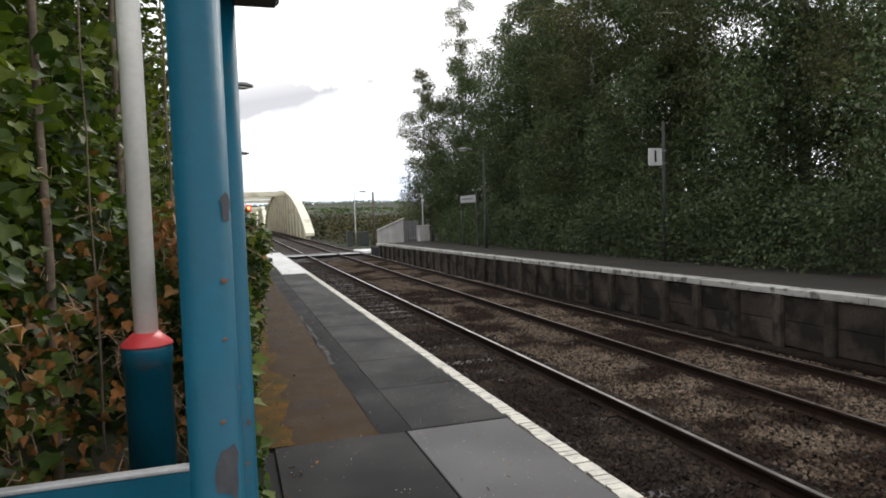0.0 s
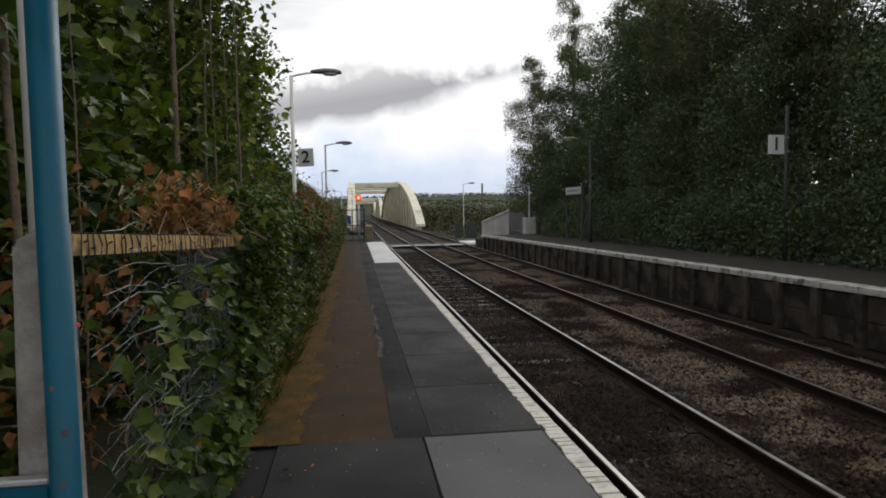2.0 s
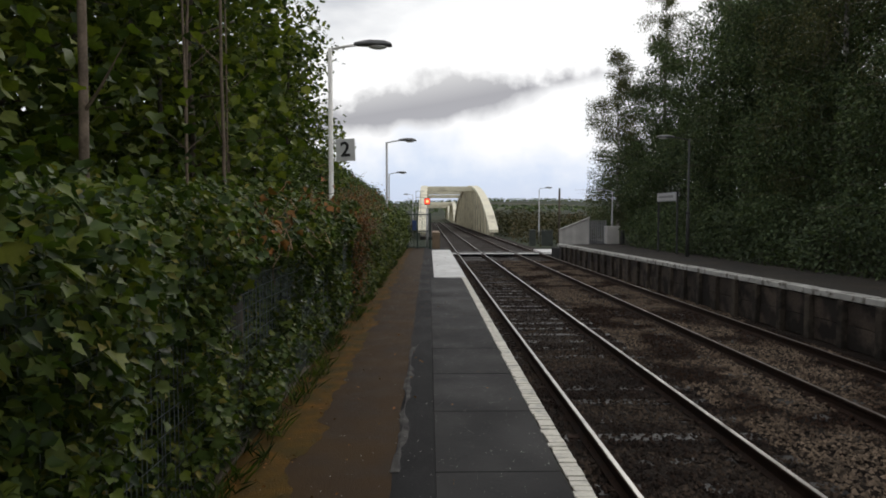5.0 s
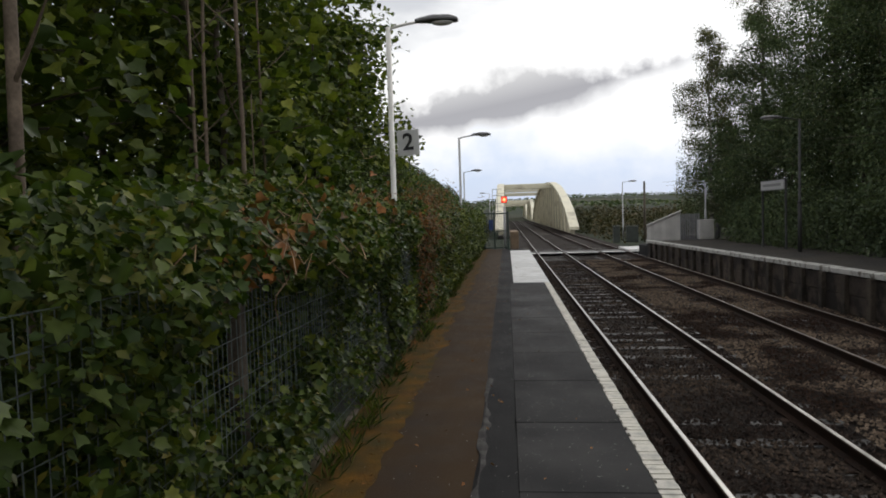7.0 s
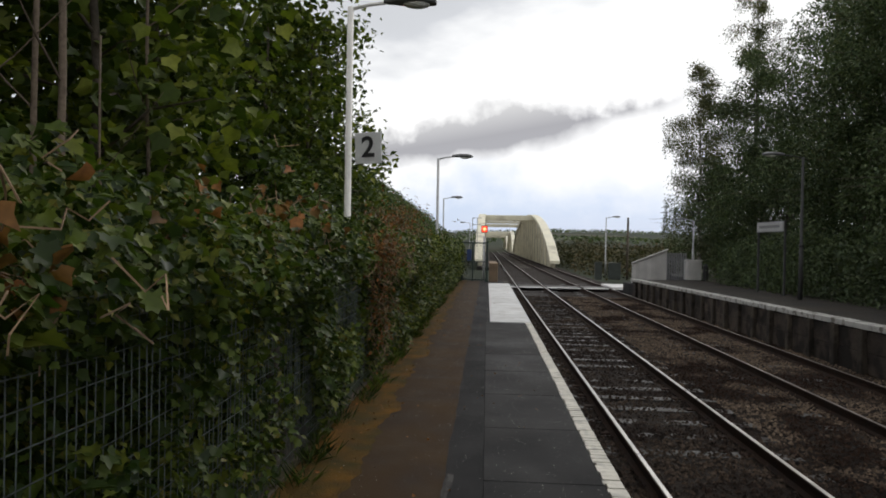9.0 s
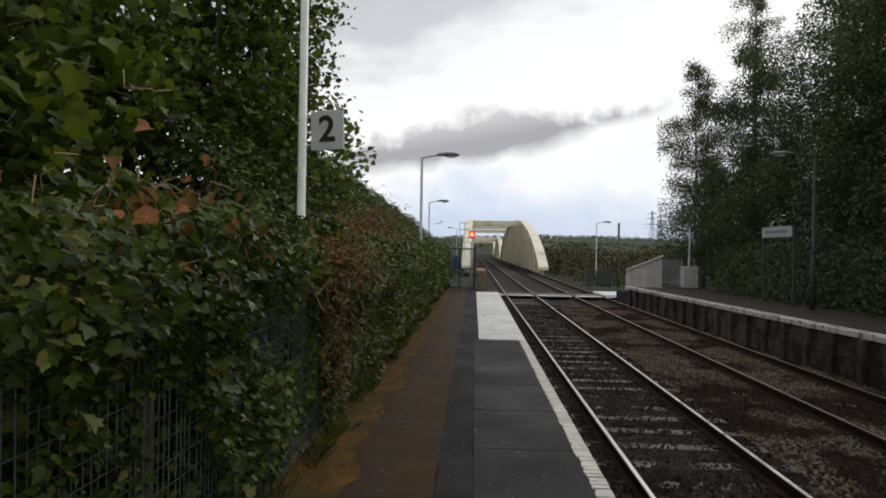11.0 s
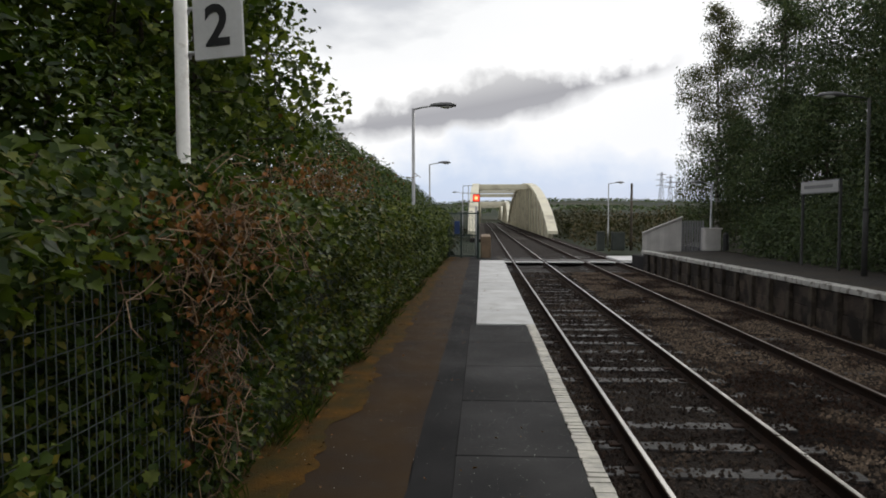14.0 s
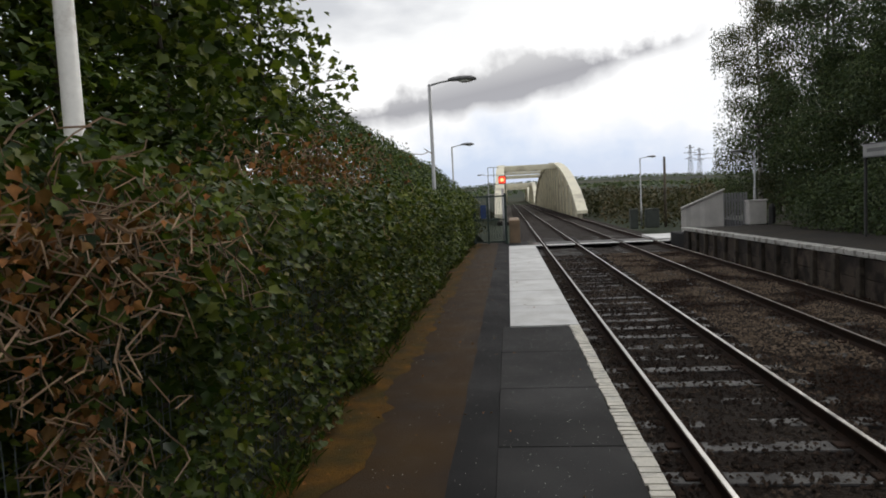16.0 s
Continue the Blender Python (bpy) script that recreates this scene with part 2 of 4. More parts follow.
LAMP_GREY = material("lamp_grey", (0.12, 0.12, 0.12), 0.5, var=0.15, scale=6, fine=40)
# pale posts under the far trees, their shade put into a darker grey
POST_SHADED = material("shade_grey_post", (0.055, 0.055, 0.053), 0.7, var=0.2, scale=5, fine=40, spec=0.2)
DIFFUSER = material("clear_lamp_bowl", (0.70, 0.70, 0.66), 0.2, var=0.05, scale=6, fine=40, bump=0.0)
SIGN_WHITE = material("white_sign", (0.62, 0.62, 0.60), 0.4, var=0.06, scale=4, fine=40, bump=0.0)
BLACK = material("black_paint", (0.02, 0.02, 0.02), 0.5, var=0.1, scale=5, fine=40, bump=0.0)
CREAM = material("cream_bridge_paint", (0.66, 0.62, 0.47), 0.65, var=0.10, scale=0.3, fine=4, bump=0.1, stain=(0.42, 0.38, 0.28), stain_at=0.60, stain_scale=0.5)
# darker copy of CREAM: paints in the shade between the girder ribs
CREAM_WEB = material("shade_toned_cream_plate", (0.44, 0.41, 0.30), 0.7, var=0.15, scale=0.4, fine=3, bump=0.1, stain=(0.28, 0.25, 0.17), stain_at=0.55, stain_scale=0.6)
GATE_GREEN = material("dark_green_gate_paint", (0.018, 0.035, 0.030), 0.55, var=0.2, scale=6, fine=50)
TIMBER = material("pale_timber", (0.44, 0.28, 0.11), 0.75, var=0.25, scale=4, fine=55, bump=0.3, stain=(0.13, 0.085, 0.04), stain_at=0.60, stain_scale=9)
CONCRETE = material("rough_concrete", (0.26, 0.245, 0.225), 0.9, var=0.15, scale=4, fine=60, bump=0.5, stain=(0.17, 0.15, 0.13), stain_at=0.58, stain_scale=6)
WIRE = material("fence_wire", (0.10, 0.12, 0.115), 0.5, metal=0.4, var=0.2, scale=6, fine=40, bump=0.0)
PANEL_WHITE = material("white_boards", (0.55, 0.53, 0.50), 0.7, var=0.12, scale=2, fine=30, bump=0.2, obj=0.1)
FENCE_GREY = material("grey_palings", (0.20, 0.20, 0.21), 0.7, var=0.15, scale=3, fine=30, obj=0.15)
EDGING = material("old_concrete_edging", (0.10, 0.082, 0.062), 0.9, var=0.35, scale=3, fine=40, bump=0.6, stain=(0.045, 0.040, 0.018), stain_at=0.5, stain_scale=4, spec=0.2)
STREAK = material("pale_wear", (0.062, 0.058, 0.054), 0.8, var=0.3, scale=6, fine=90, bump=0.4, stain=(0.024, 0.022, 0.021), stain_at=0.50, stain_scale=7, spec=0.2, stain_w=0.2)
FAR_ASPHALT = material("grey_platform_asphalt", (0.036, 0.033, 0.030), 0.9, var=0.3, scale=1.2, fine=90, bump=0.4, stain=(0.050, 0.042, 0.032), stain_at=0.55, stain_scale=0.8, spec=0.15, stain_w=0.4)
# white of the name board, lowered to grey for the shade of trees
BOARD_GREY = material("shade_greyed_board", (0.30, 0.30, 0.29), 0.6, var=0.12, scale=3, fine=40, bump=0.0)
STONES_DARK = material("oily_ballast_stone", (0.052, 0.037, 0.026), 0.9, var=0.35, scale=0.8, fine=60, bump=0.4, island=0.6, stain=(0.020, 0.012, 0.008), stain_at=0.48, stain_scale=0.9, spec=0.25)
CABINET = material("dull_cabinet_paint", (0.055, 0.062, 0.055), 0.7, var=0.2, scale=3, fine=30, spec=0.2)
RUST_BRICK = material("sandstone", (0.24, 0.17, 0.11), 0.9, var=0.25, scale=3, fine=40, bump=0.5)


def glow(name, colour, power):
    m = bpy.data.materials.new(name)
    m.use_nodes = True
    b = m.node_tree.nodes["Principled BSDF"]
    b.inputs["Base Color"].default_value = (*colour, 1)
    b.inputs["Emission Color"].default_value = (*colour, 1)
    b.inputs["Emission Strength"].default_value = power
    return m


RED_LIGHT = glow("red_signal_light", (1.0, 0.13, 0.05), 6.0)
RED_RIM = glow("red_signal_glow", (0.9, 0.06, 0.03), 0.9)


# ---- building helpers ----
def mesh_from(bm, name, mat, smooth=False):
    me = bpy.data.meshes.new(name)
    bm.normal_update()
    bm.to_mesh(me)
    bm.free()
    me.materials.append(mat)
    if smooth:
        me.polygons.foreach_set("use_smooth", [True] * len(me.polygons))
    return me


def part(name, bm, mat, parent=None, label="", smooth=False):
    ob = new(name, mesh_from(bm, name, mat, smooth))
    if parent is not None:
        ob.parent = parent
    return tagged(ob, label)


def thing(name, label, category, m=None, group="", kind=""):
    ob = new(name)
    if m is not None:
        ob.matrix_basis = m
    return tagged(ob, label, category, group, kind)


def box(bm, x0, x1, y0, y1, z0, z1, bevel=0.0):
    r = bmesh.ops.create_cube(bm, size=1.0, matrix=Matrix.LocRotScale(((x0 + x1) / 2, (y0 + y1) / 2, (z0 + z1) / 2), None, (abs(x1 - x0), abs(y1 - y0), abs(z1 - z0))))
    if bevel:
        ed = list({e for v in r["verts"] for e in v.link_edges})
        bmesh.ops.bevel(bm, geom=ed, offset=bevel, segments=1, affect="EDGES")
    return bm


def boxed(*a, bevel=0.0):
    return box(bmesh.new(), *a, bevel=bevel)


def tube(bm, pts, radii, n=8, caps=True):
    """A round tube along points."""
    rings = []
    pts = [Vector(p) for p in pts]
    for i, p in enumerate(pts):
        d = (pts[min(i + 1, len(pts) - 1)] - pts[max(i - 1, 0)]).normalized()
        a = d.orthogonal().normalized() if abs(d.z) < 0.99 else Vector((1, 0, 0))
        if abs(d.z) < 0.99:
            a = Vector((0, 0, 1)).cross(d).normalized()
        b = d.cross(a)
        r = radii[i] if isinstance(radii, (list, tuple)) else radii
        rings.append([bm.verts.new(p + r * (math.cos(q) * a + math.sin(q) * b)) for q in [2 * math.pi * k / n for k in range(n)]])
    for u, v in zip(rings, rings[1:]):
        for k in range(n):
            bm.faces.new((u[k], u[(k + 1) % n], v[(k + 1) % n], v[k]))
    if caps:
        bm.faces.new(rings[0][::-1])
        bm.faces.new(rings[-1])
    return bm


def sheet_mesh(name, verts, faces, mat, smooth=False):
    me = bpy.data.meshes.new(name)
    me.from_pydata(verts, [], faces)
    me.materials.append(mat)
    me.update()
    if smooth:
        me.polygons.foreach_set("use_smooth", [True] * len(me.polygons))
    return me


LOBED = np.array([(0, 0), (-0.30, -0.05), (-0.44, 0.20), (-0.54, 0.50), (-0.27, 0.62), (0, 1.0), (0.27, 0.62), (0.54, 0.50), (0.44, 0.20), (0.30, -0.05)])
MAPLE = np.array([(0, 0), (-0.30, -0.10), (-0.27, 0.12), (-0.58, 0.28), (-0.40, 0.42), (-0.42, 0.66), (-0.18, 0.64), (0, 1.0), (0.18, 0.64), (0.42, 0.66), (0.40, 0.42), (0.58, 0.28), (0.27, 0.12), (0.30, -0.10)])
OVAL = np.array([(0, 0), (-0.30, 0.45), (0, 1.0), (0.30, 0.45)])


def leaf_mesh(name, centres, size, mat, shape=OVAL, droop=0.5, out=None, seed=1, fold=0.25):
    """Many single leaves, each a folded blade of its own, joined into one mesh."""
    rng = np.random.default_rng(seed)
    n = len(centres)
    sz = size * rng.uniform(0.55, 1.25, n)
    ang = rng.uniform(0, 2 * np.pi, n)
    tip = np.stack([np.cos(ang), np.sin(ang), rng.normal(-droop, 0.45, n)], 1)
    if out is not None:
        tip += out * rng.uniform(0.2, 1.0, (n, 1))
    tip /= np.linalg.norm(tip, axis=1, keepdims=True)
    nrm = np.stack([rng.normal(0, 0.5, n), rng.normal(0, 0.5, n), rng.uniform(0.4, 1.2, n)], 1)
    if out is not None:
        nrm += out * 0.4
    side = np.cross(tip, nrm)
    side /= np.linalg.norm(side, axis=1, keepdims=True) + 1e-9
    nrm = np.cross(side, tip)
    k = len(shape)
    bend = fold * np.abs(shape[:, 0]) - 0.25 * shape[:, 1] ** 2
    v = centres[:, None, :] + sz[:, None, None] * (shape[None, :, 0, None] * side[:, None, :] + shape[None, :, 1, None] * tip[:, None, :] + bend[None, :, None] * nrm[:, None, :])
    half = k // 2
    loops = [list(range(0, half + 1)), [0] + list(range(half, k))]
    idx = np.concatenate([np.array(l) for l in loops])
    base = (np.arange(n) * k)[:, None]
    li = (base + idx[None, :]).ravel()
    tot = np.tile([len(l) for l in loops], n)
    start = np.concatenate([[0], np.cumsum(tot)[:-1]])
    me = bpy.data.meshes.new(name)
    me.vertices.add(n * k)
    me.vertices.foreach_set("co", v.astype(np.float32).ravel())
    me.loops.add(len(li))
    me.loops.foreach_set("vertex_index", li.astype(np.int32))
    me.polygons.add(len(tot))
    me.polygons.foreach_set("loop_start", start.astype(np.int32))
    me.update(calc_edges=True)
    me.validate()
    me.materials.append(mat)
    return me


# ---- ground and distance ----
def ground_height(x, y):
    h = -1.25 + 0.0 * x
    d = math.hypot(x, y)
    if d > 250:
        far = min(1.0, (d - 250) / 1500)
        h += far * (10 + 26 * (0.5 + 0.5 * math.sin(math.atan2(x, y) * 7.0 + 1.1)) + 26 * noise.noise((x * 0.0016, y * 0.0016, 3)))
    return h


gv, gf = [], []
rad = [0, 20, 45, 80, 130, 200, 300, 450, 650, 900, 1200, 1500, 1800, 2100, 2600, 4500]
NA = 96
for i, r in enumerate(rad):
    for k in range(NA):
        a = 2 * math.pi * k / NA
        gx, gy = r * math.sin(a), r * math.cos(a)
        gv.append((gx, gy, ground_height(gx, gy)))
for i in range(len(rad) - 1):
    for k in range(NA):
        gf.append((i * NA + k, (i + 1) * NA + k, (i + 1) * NA + (k + 1) % NA, i * NA + (k + 1) % NA))
tagged(new("ground", sheet_mesh("ground", gv, gf, MEADOW, True)), "rough green and straw grassland running to low hills", "ground", kind="structure")

# track bed: a low bank of ballast under both tracks
RAILS = (0.80, 2.305, 4.28, 5.785)
RAIL_Z = -0.75
bv, bf = [], []
xs = np.concatenate([np.linspace(-0.3, 7.0, 60)])
ys = np.concatenate([np.arange(-14, 45, 0.16), np.arange(45, 80, 1.0), np.arange(80, 420, 15)])
for y in ys:
    for x in xs:
        z = RAIL_Z - 0.178 + 0.022 * noise.noise((x * 1.1, y * 1.1, 0)) + 0.025 * noise.noise((x * 7, y * 7, 1))
        if 2.6 < x < 4.0:
            z -= 0.03
        bv.append((x, y, z))
W = len(xs)
for j in range(len(ys) - 1):
    for i in range(W - 1):
        bf.append((j * W + i, j * W + i + 1, (j + 1) * W + i + 1, (j + 1) * W + i))
tagged(new("track_bed", sheet_mesh("track_bed", bv, bf, BALLAST, True)), "brown-grey ballast bed under two railway tracks", "track bed", kind="structure")

# loose stones
rs = np.random.default_rng(5)
N = 105000
sy = 2.0 + 36 * rs.random(N) ** 1.5
sx = rs.uniform(0.0, 6.7, N)
bare = (sy > 15) & (sx > 0.95) & (sx < 2.15) & (rs.random(N) < 0.25)
sy, sx = sy[~bare], sx[~bare]
N = len(sx)
base = np.array([(1, 0, 0), (-1, 0, 0), (0, 1, 0), (0, -1, 0), (0, 0, 1)])
tri = np.array([(0, 2, 4), (2, 1, 4), (1, 3, 4), (3, 0, 4)])
ang = rs.uniform(0, 6.28, N)
sc = rs.uniform(0.013, 0.032, (N, 1, 1)) * rs.uniform(0.6, 1.4, (N, 5, 3))
p = base[None] * sc
p[:, 4, :2] += rs.normal(0, 0.007, (N, 2))
ca, sn = np.cos(ang)[:, None], np.sin(ang)[:, None]
q = np.stack([p[..., 0] * ca - p[..., 1] * sn + sx[:, None], p[..., 0] * sn + p[..., 1] * ca + sy[:, None], p[..., 2] + RAIL_Z - 0.166 + rs.normal(0, 0.010, N)[:, None]], -1)
for pick, mat, label in ((sx < 2.75, STONES_DARK, "oily dark ballast stones in the near track"), (sx >= 2.75, STONES, "loose angular grey and brown ballast stones beside the far track")):
    qs = q[pick]
    me = sheet_mesh("ballast_stones", qs.reshape(-1, 3).tolist(), (tri[None] + 5 * np.arange(len(qs))[:, None, None]).reshape(-1, 3).tolist(), mat)
    tagged(new("ballast_stones", me), label, "ballast", kind="stuff")


# ---- tracks ----
def rail_profile():
    return [(-0.070, -0.159), (0.070, -0.159), (0.070, -0.148), (0.010, -0.125), (0.010, -0.045), (0.036, -0.030), (0.036, -0.004), (-0.036, -0.004), (-0.036, -0.030), (-0.010, -0.045), (-0.010, -0.125), (-0.070, -0.148)]


def rail(x, near):
    r = thing("rail", "rusty steel running rail with a bright worn head" if near else "rusty steel running rail with a dull worn head", "rail", group="running rails")
    bm = bmesh.new()
    y0, y1 = -14.0, 400.0
    a = [bm.verts.new((x + u, y0, RAIL_Z + v)) for u, v in rail_profile()]
    b = [bm.verts.new((x + u, y1, RAIL_Z + v)) for u, v in rail_profile()]
    n = len(a)
    for k in range(n):
        bm.faces.new((a[k], a[(k + 1) % n], b[(k + 1) % n], b[k]))
    part("rail_web", bm, RUST, r)
    w = 0.021 if near else 0.017
    part("rail_head", boxed(x - w, x + w, y0, y1, RAIL_Z - 0.004, RAIL_Z), STEEL if near else STEEL_DULL, r, "bright worn rail head" if near else "dull worn rail head")


for i, x in enumerate(RAILS):
    rail(x, i < 2)

sleeper_me = mesh_from(boxed(-1.28, 1.28, -0.125, 0.125, -0.12, 0.0, bevel=0.012), "sleeper", SLEEPER)
chair_me = mesh_from(boxed(-0.17, 0.17, -0.07, 0.07, -0.004, 0.022, bevel=0.008), "rail_chair", RUST)

rs2 = random.Random(3)
for track in ((RAILS[0] + RAILS[1]) / 2, (RAILS[2] + RAILS[3]) / 2):
    for k in range(84):
        y = -9.0 + k * 0.70
        s = tagged(new("sleeper", sleeper_me), "dark weathered sleeper with painted wet glints, half sunk in ballast", "sleeper", "sleepers")
        s.matrix_basis = pose(track + rs2.uniform(-0.04, 0.04), y + rs2.uniform(-0.05, 0.05), RAIL_Z - ((0.162 if y > 14 else 0.174) if track < 3 else 0.182) + rs2.uniform(-0.020, 0.006), 0, 0, rs2.uniform(-1.0, 1.0))
        for u in (-0.7525, 0.7525):
            c = new("rail_chair", chair_me)
            c.parent, c.location = s, (u, 0, 0)

# ---- near platform ----
platform = tagged(new("platform_base", mesh_from(boxed(-2.3, -0.06, -14, 34.2, -1.2, -0.02), "platform_base", ASPHALT)), "black asphalt station platform", "platform", kind="structure")
bm = bmesh.new()
part("face_wall", box(bm, -0.06, -0.045, -14, 34.2, -1.2, -0.10), WALL, platform, "dark dirty brick platform face")
part("edge_beam", boxed(-0.20, 0.0, -14, 34.2, -0.10, -0.006, bevel=0.008), WALL_POST, platform, "stained concrete platform edge")


def strip(name, x0, x1, y0, y1, mat, label, dz, wob=0.03, step=0.25, cat="paving"):
    """A thin laid layer with an uneven outline."""
    bm = bmesh.new()
    prev = None
    y = y0
    while y <= y1 + 1e-6:
        l = bm.verts.new((x0 + wob * (noise.noise((x0 * 9, y * 1.7, 2)) + 0.6 * noise.noise((x0, y * 6.5, 4))), y, dz))
        m = bm.verts.new(((x0 + x1) / 2, y, dz + 0.003))
        r = bm.verts.new((x1 + wob * (noise.noise((x1 * 9, y * 1.7, 5)) + 0.6 * noise.noise((x1, y * 6.5, 7))), y, dz))
        if prev:
            bm.faces.new((prev[0], prev[1], m, l))
            bm.faces.new((prev[1], prev[2], r, m))
        prev = (l, m, r)
        y += step
    return tagged(part(name, bm, mat), label, cat, kind="structure")


strip("old_asphalt", -2.32, -1.14, 4.12, 34.0, ASPHALT_OLD, "brown worn mossy asphalt along the hedge", -0.006)
strip("moss_border", -2.30, -1.74, 4.12, 34.0, MOSS, "orange-brown moss and leaf litter border", 0.002, wob=0.13, step=0.05, cat="moss")
strip("trench_asphalt", -1.15, -0.895, 4.12, 33.6, ASPHALT, "dark asphalt strip of a filled trench", -0.002, wob=0.02)
strip("worn_streak", -1.150, -1.105, 6.6, 10.4, STREAK, "pale worn streak along the asphalt joint", 0.003, wob=0.05, step=0.05, cat="worn paint")
kerb = tagged(part("edging", boxed(-2.21, -2.15, 4.12, 34, -0.02, 0.022, bevel=0.008), EDGING), "half-buried concrete edging below the hedge", "edging", kind="structure")

# white edge line and its slabs
line_bm = bmesh.new()
y = -14.0
lr = random.Random(8)
while y < 19.0:
    d = 0.072
    l_, r_ = -0.122 + lr.uniform(-0.010, 0.012), -0.004 + lr.uniform(-0.006, 0.0)
    box(line_bm, l_, r_, y, y + d - lr.choice((0.003, 0.008, 0.014, 0.020)), -0.02, 0.005 + lr.uniform(0, 0.003))
    y += d
tagged(part("edge_line", line_bm, WHITE_LINE), "worn white painted line along the platform edge", "edge line", kind="structure")

slab_sets = {}


def slab(x0, x1, y0, y1, mat, name, z=0.0):
    key = (round(x1 - x0, 3), round(y1 - y0, 3), mat.name)
    if key not in slab_sets:
        w, l = (x1 - x0) / 2, (y1 - y0) / 2
        slab_sets[key] = mesh_from(boxed(-w, w, -l, l, -0.05, 0.0, bevel=0.006), name, mat)
    ob = new(name, slab_sets[key])
    ob.parent = platform
    ob.matrix_basis = pose((x0 + x1) / 2, (y0 + y1) / 2, z, lr.uniform(-0.12, 0.12), lr.uniform(-0.12, 0.12), 0)
    return ob


y = 4.12
while y < 18.9:
    slab(-0.897, -0.125, y, y + 1.233, SLAB, "paving_slab", 0.003)
    y += 1.238
for x0, x1 in ((-1.90, -0.955), (-0.945, -0.13)):
    for y0 in (-13.88, -11.28, -8.68, -6.08, -3.48, -0.88, 1.62):
        slab(x0, x1, y0, y0 + 2.49, SLAB_PALE if x0 > -1 else SLAB, "concrete_slab", 0.002)
y = 19.05
k = 0
while y < 31.9:
    tagged(slab(-0.81, -0.005, y, y + 1.415, WHITE_SLAB, "white_slab", 0.008))
    y += 1.44

# ---- far platform ----
def far(u, s, h=0.0):
    return Vector((6.88 - 0.0165 * s + u, s, 0.22 - 0.0065 * s + h))


FAR = Matrix(((1, -0.0165, 0, 6.88), (0, 1, 0, 0), (0, -0.0065, 1, 0.22), (0, 0, 0, 1)))


def far_part(name, bm, mat, parent=None, label="", smooth=False):
    bm.transform(FAR)
    return part(name, bm, mat, parent, label, smooth)


far_platform = tagged(far_part("far_platform", boxed(0.03, 3.2, -14, 38.6, -1.4, -0.012), FAR_ASPHALT), "asphalt platform across the tracks with a white edge", "platform", kind="structure")
cop = bmesh.new()
y = -14.0
while y < 38.4:
    box(cop, -0.06 + lr.uniform(-0.006, 0.006), 0.26, y, y + 0.893, -0.12, 0.0 + lr.uniform(-0.004, 0.004), bevel=0.012)
    y += 0.9
far_part("coping", cop, COPING, far_platform, "white painted coping stones")
far_part("ramp", boxed(0.0, 3.2, 38.6, 41.0, -1.4, -0.25, bevel=0.05), ASPHALT, far_platform)
post_me, panel_me = None, None
y = -10.0
while y < 38.0:
    if post_me is None:
        post_me = mesh_from(boxed(-0.10, 0.03, -0.085, 0.085, -1.15, -0.125, bevel=0.012), "wall_post", WALL_POST)
        panel_me = mesh_from(boxed(-0.02, 0.03, 0.09, 0.93, -0.42, 0.0, bevel=0.01), "wall_panel", WALL)
    o = new("wall_post", post_me)
    o.matrix_basis = Matrix.Translation(far(0, y))
    o.parent = far_platform
    for h in (-0.14, -0.57):
        o = new("wall_panel", panel_me)
        o.matrix_basis = Matrix.Translation(far(lr.uniform(-0.01, 0.01), y, h))
        o.parent = far_platform
    y += 1.02
toe = bmesh.new()
far_part("wall_foot", box(toe, -0.30, 0.03, -14, 38.6, -1.3, -1.0, bevel=0.03), BALLAST, far_platform)

# ---- crossing ----
cr = thing("foot_crossing", "level boards with a white painted edge across both tracks", "crossing")
for x0, x1 in ((0.05, 0.70), (0.90, 2.2), (2.42, 4.16), (4.40, 5.66), (5.90, 7.6)):
    bmc = boxed(x0, x1, 42.2, 43.9, RAIL_Z - 0.10, RAIL_Z + 0.0, bevel=0.01)
    part("board", bmc, SLEEPER, cr)
    part("white_edge", boxed(x0, x1, 41.80, 42.19, RAIL_Z - 0.03, RAIL_Z + 0.004, bevel=0.004), WHITE_SLAB, cr, "white painted edge board")
part("landing", boxed(5.95, 7.9, 42.6, 46.0, RAIL_Z - 0.1, RAIL_Z + 0.05, bevel=0.02), WHITE_SLAB, cr, "pale painted landing")


# ---- lamps and signs ----
def text_mesh(s, size):
    cu = bpy.data.curves.new("numeral", "FONT")
    cu.body, cu.size, cu.extrude, cu.align_x, cu.align_y, cu.offset = s, size, 0.002, "CENTER", "CENTER", size * 0.022
    ob = bpy.data.objects.new("numeral", cu)
    scene.collection.objects.link(ob)
    dg = bpy.context.evaluated_depsgraph_get()
    me = bpy.data.meshes.new_from_object(ob.evaluated_get(dg))
    bpy.data.objects.remove(ob)
    me.materials.clear()
    me.materials.append(BLACK)
    return me


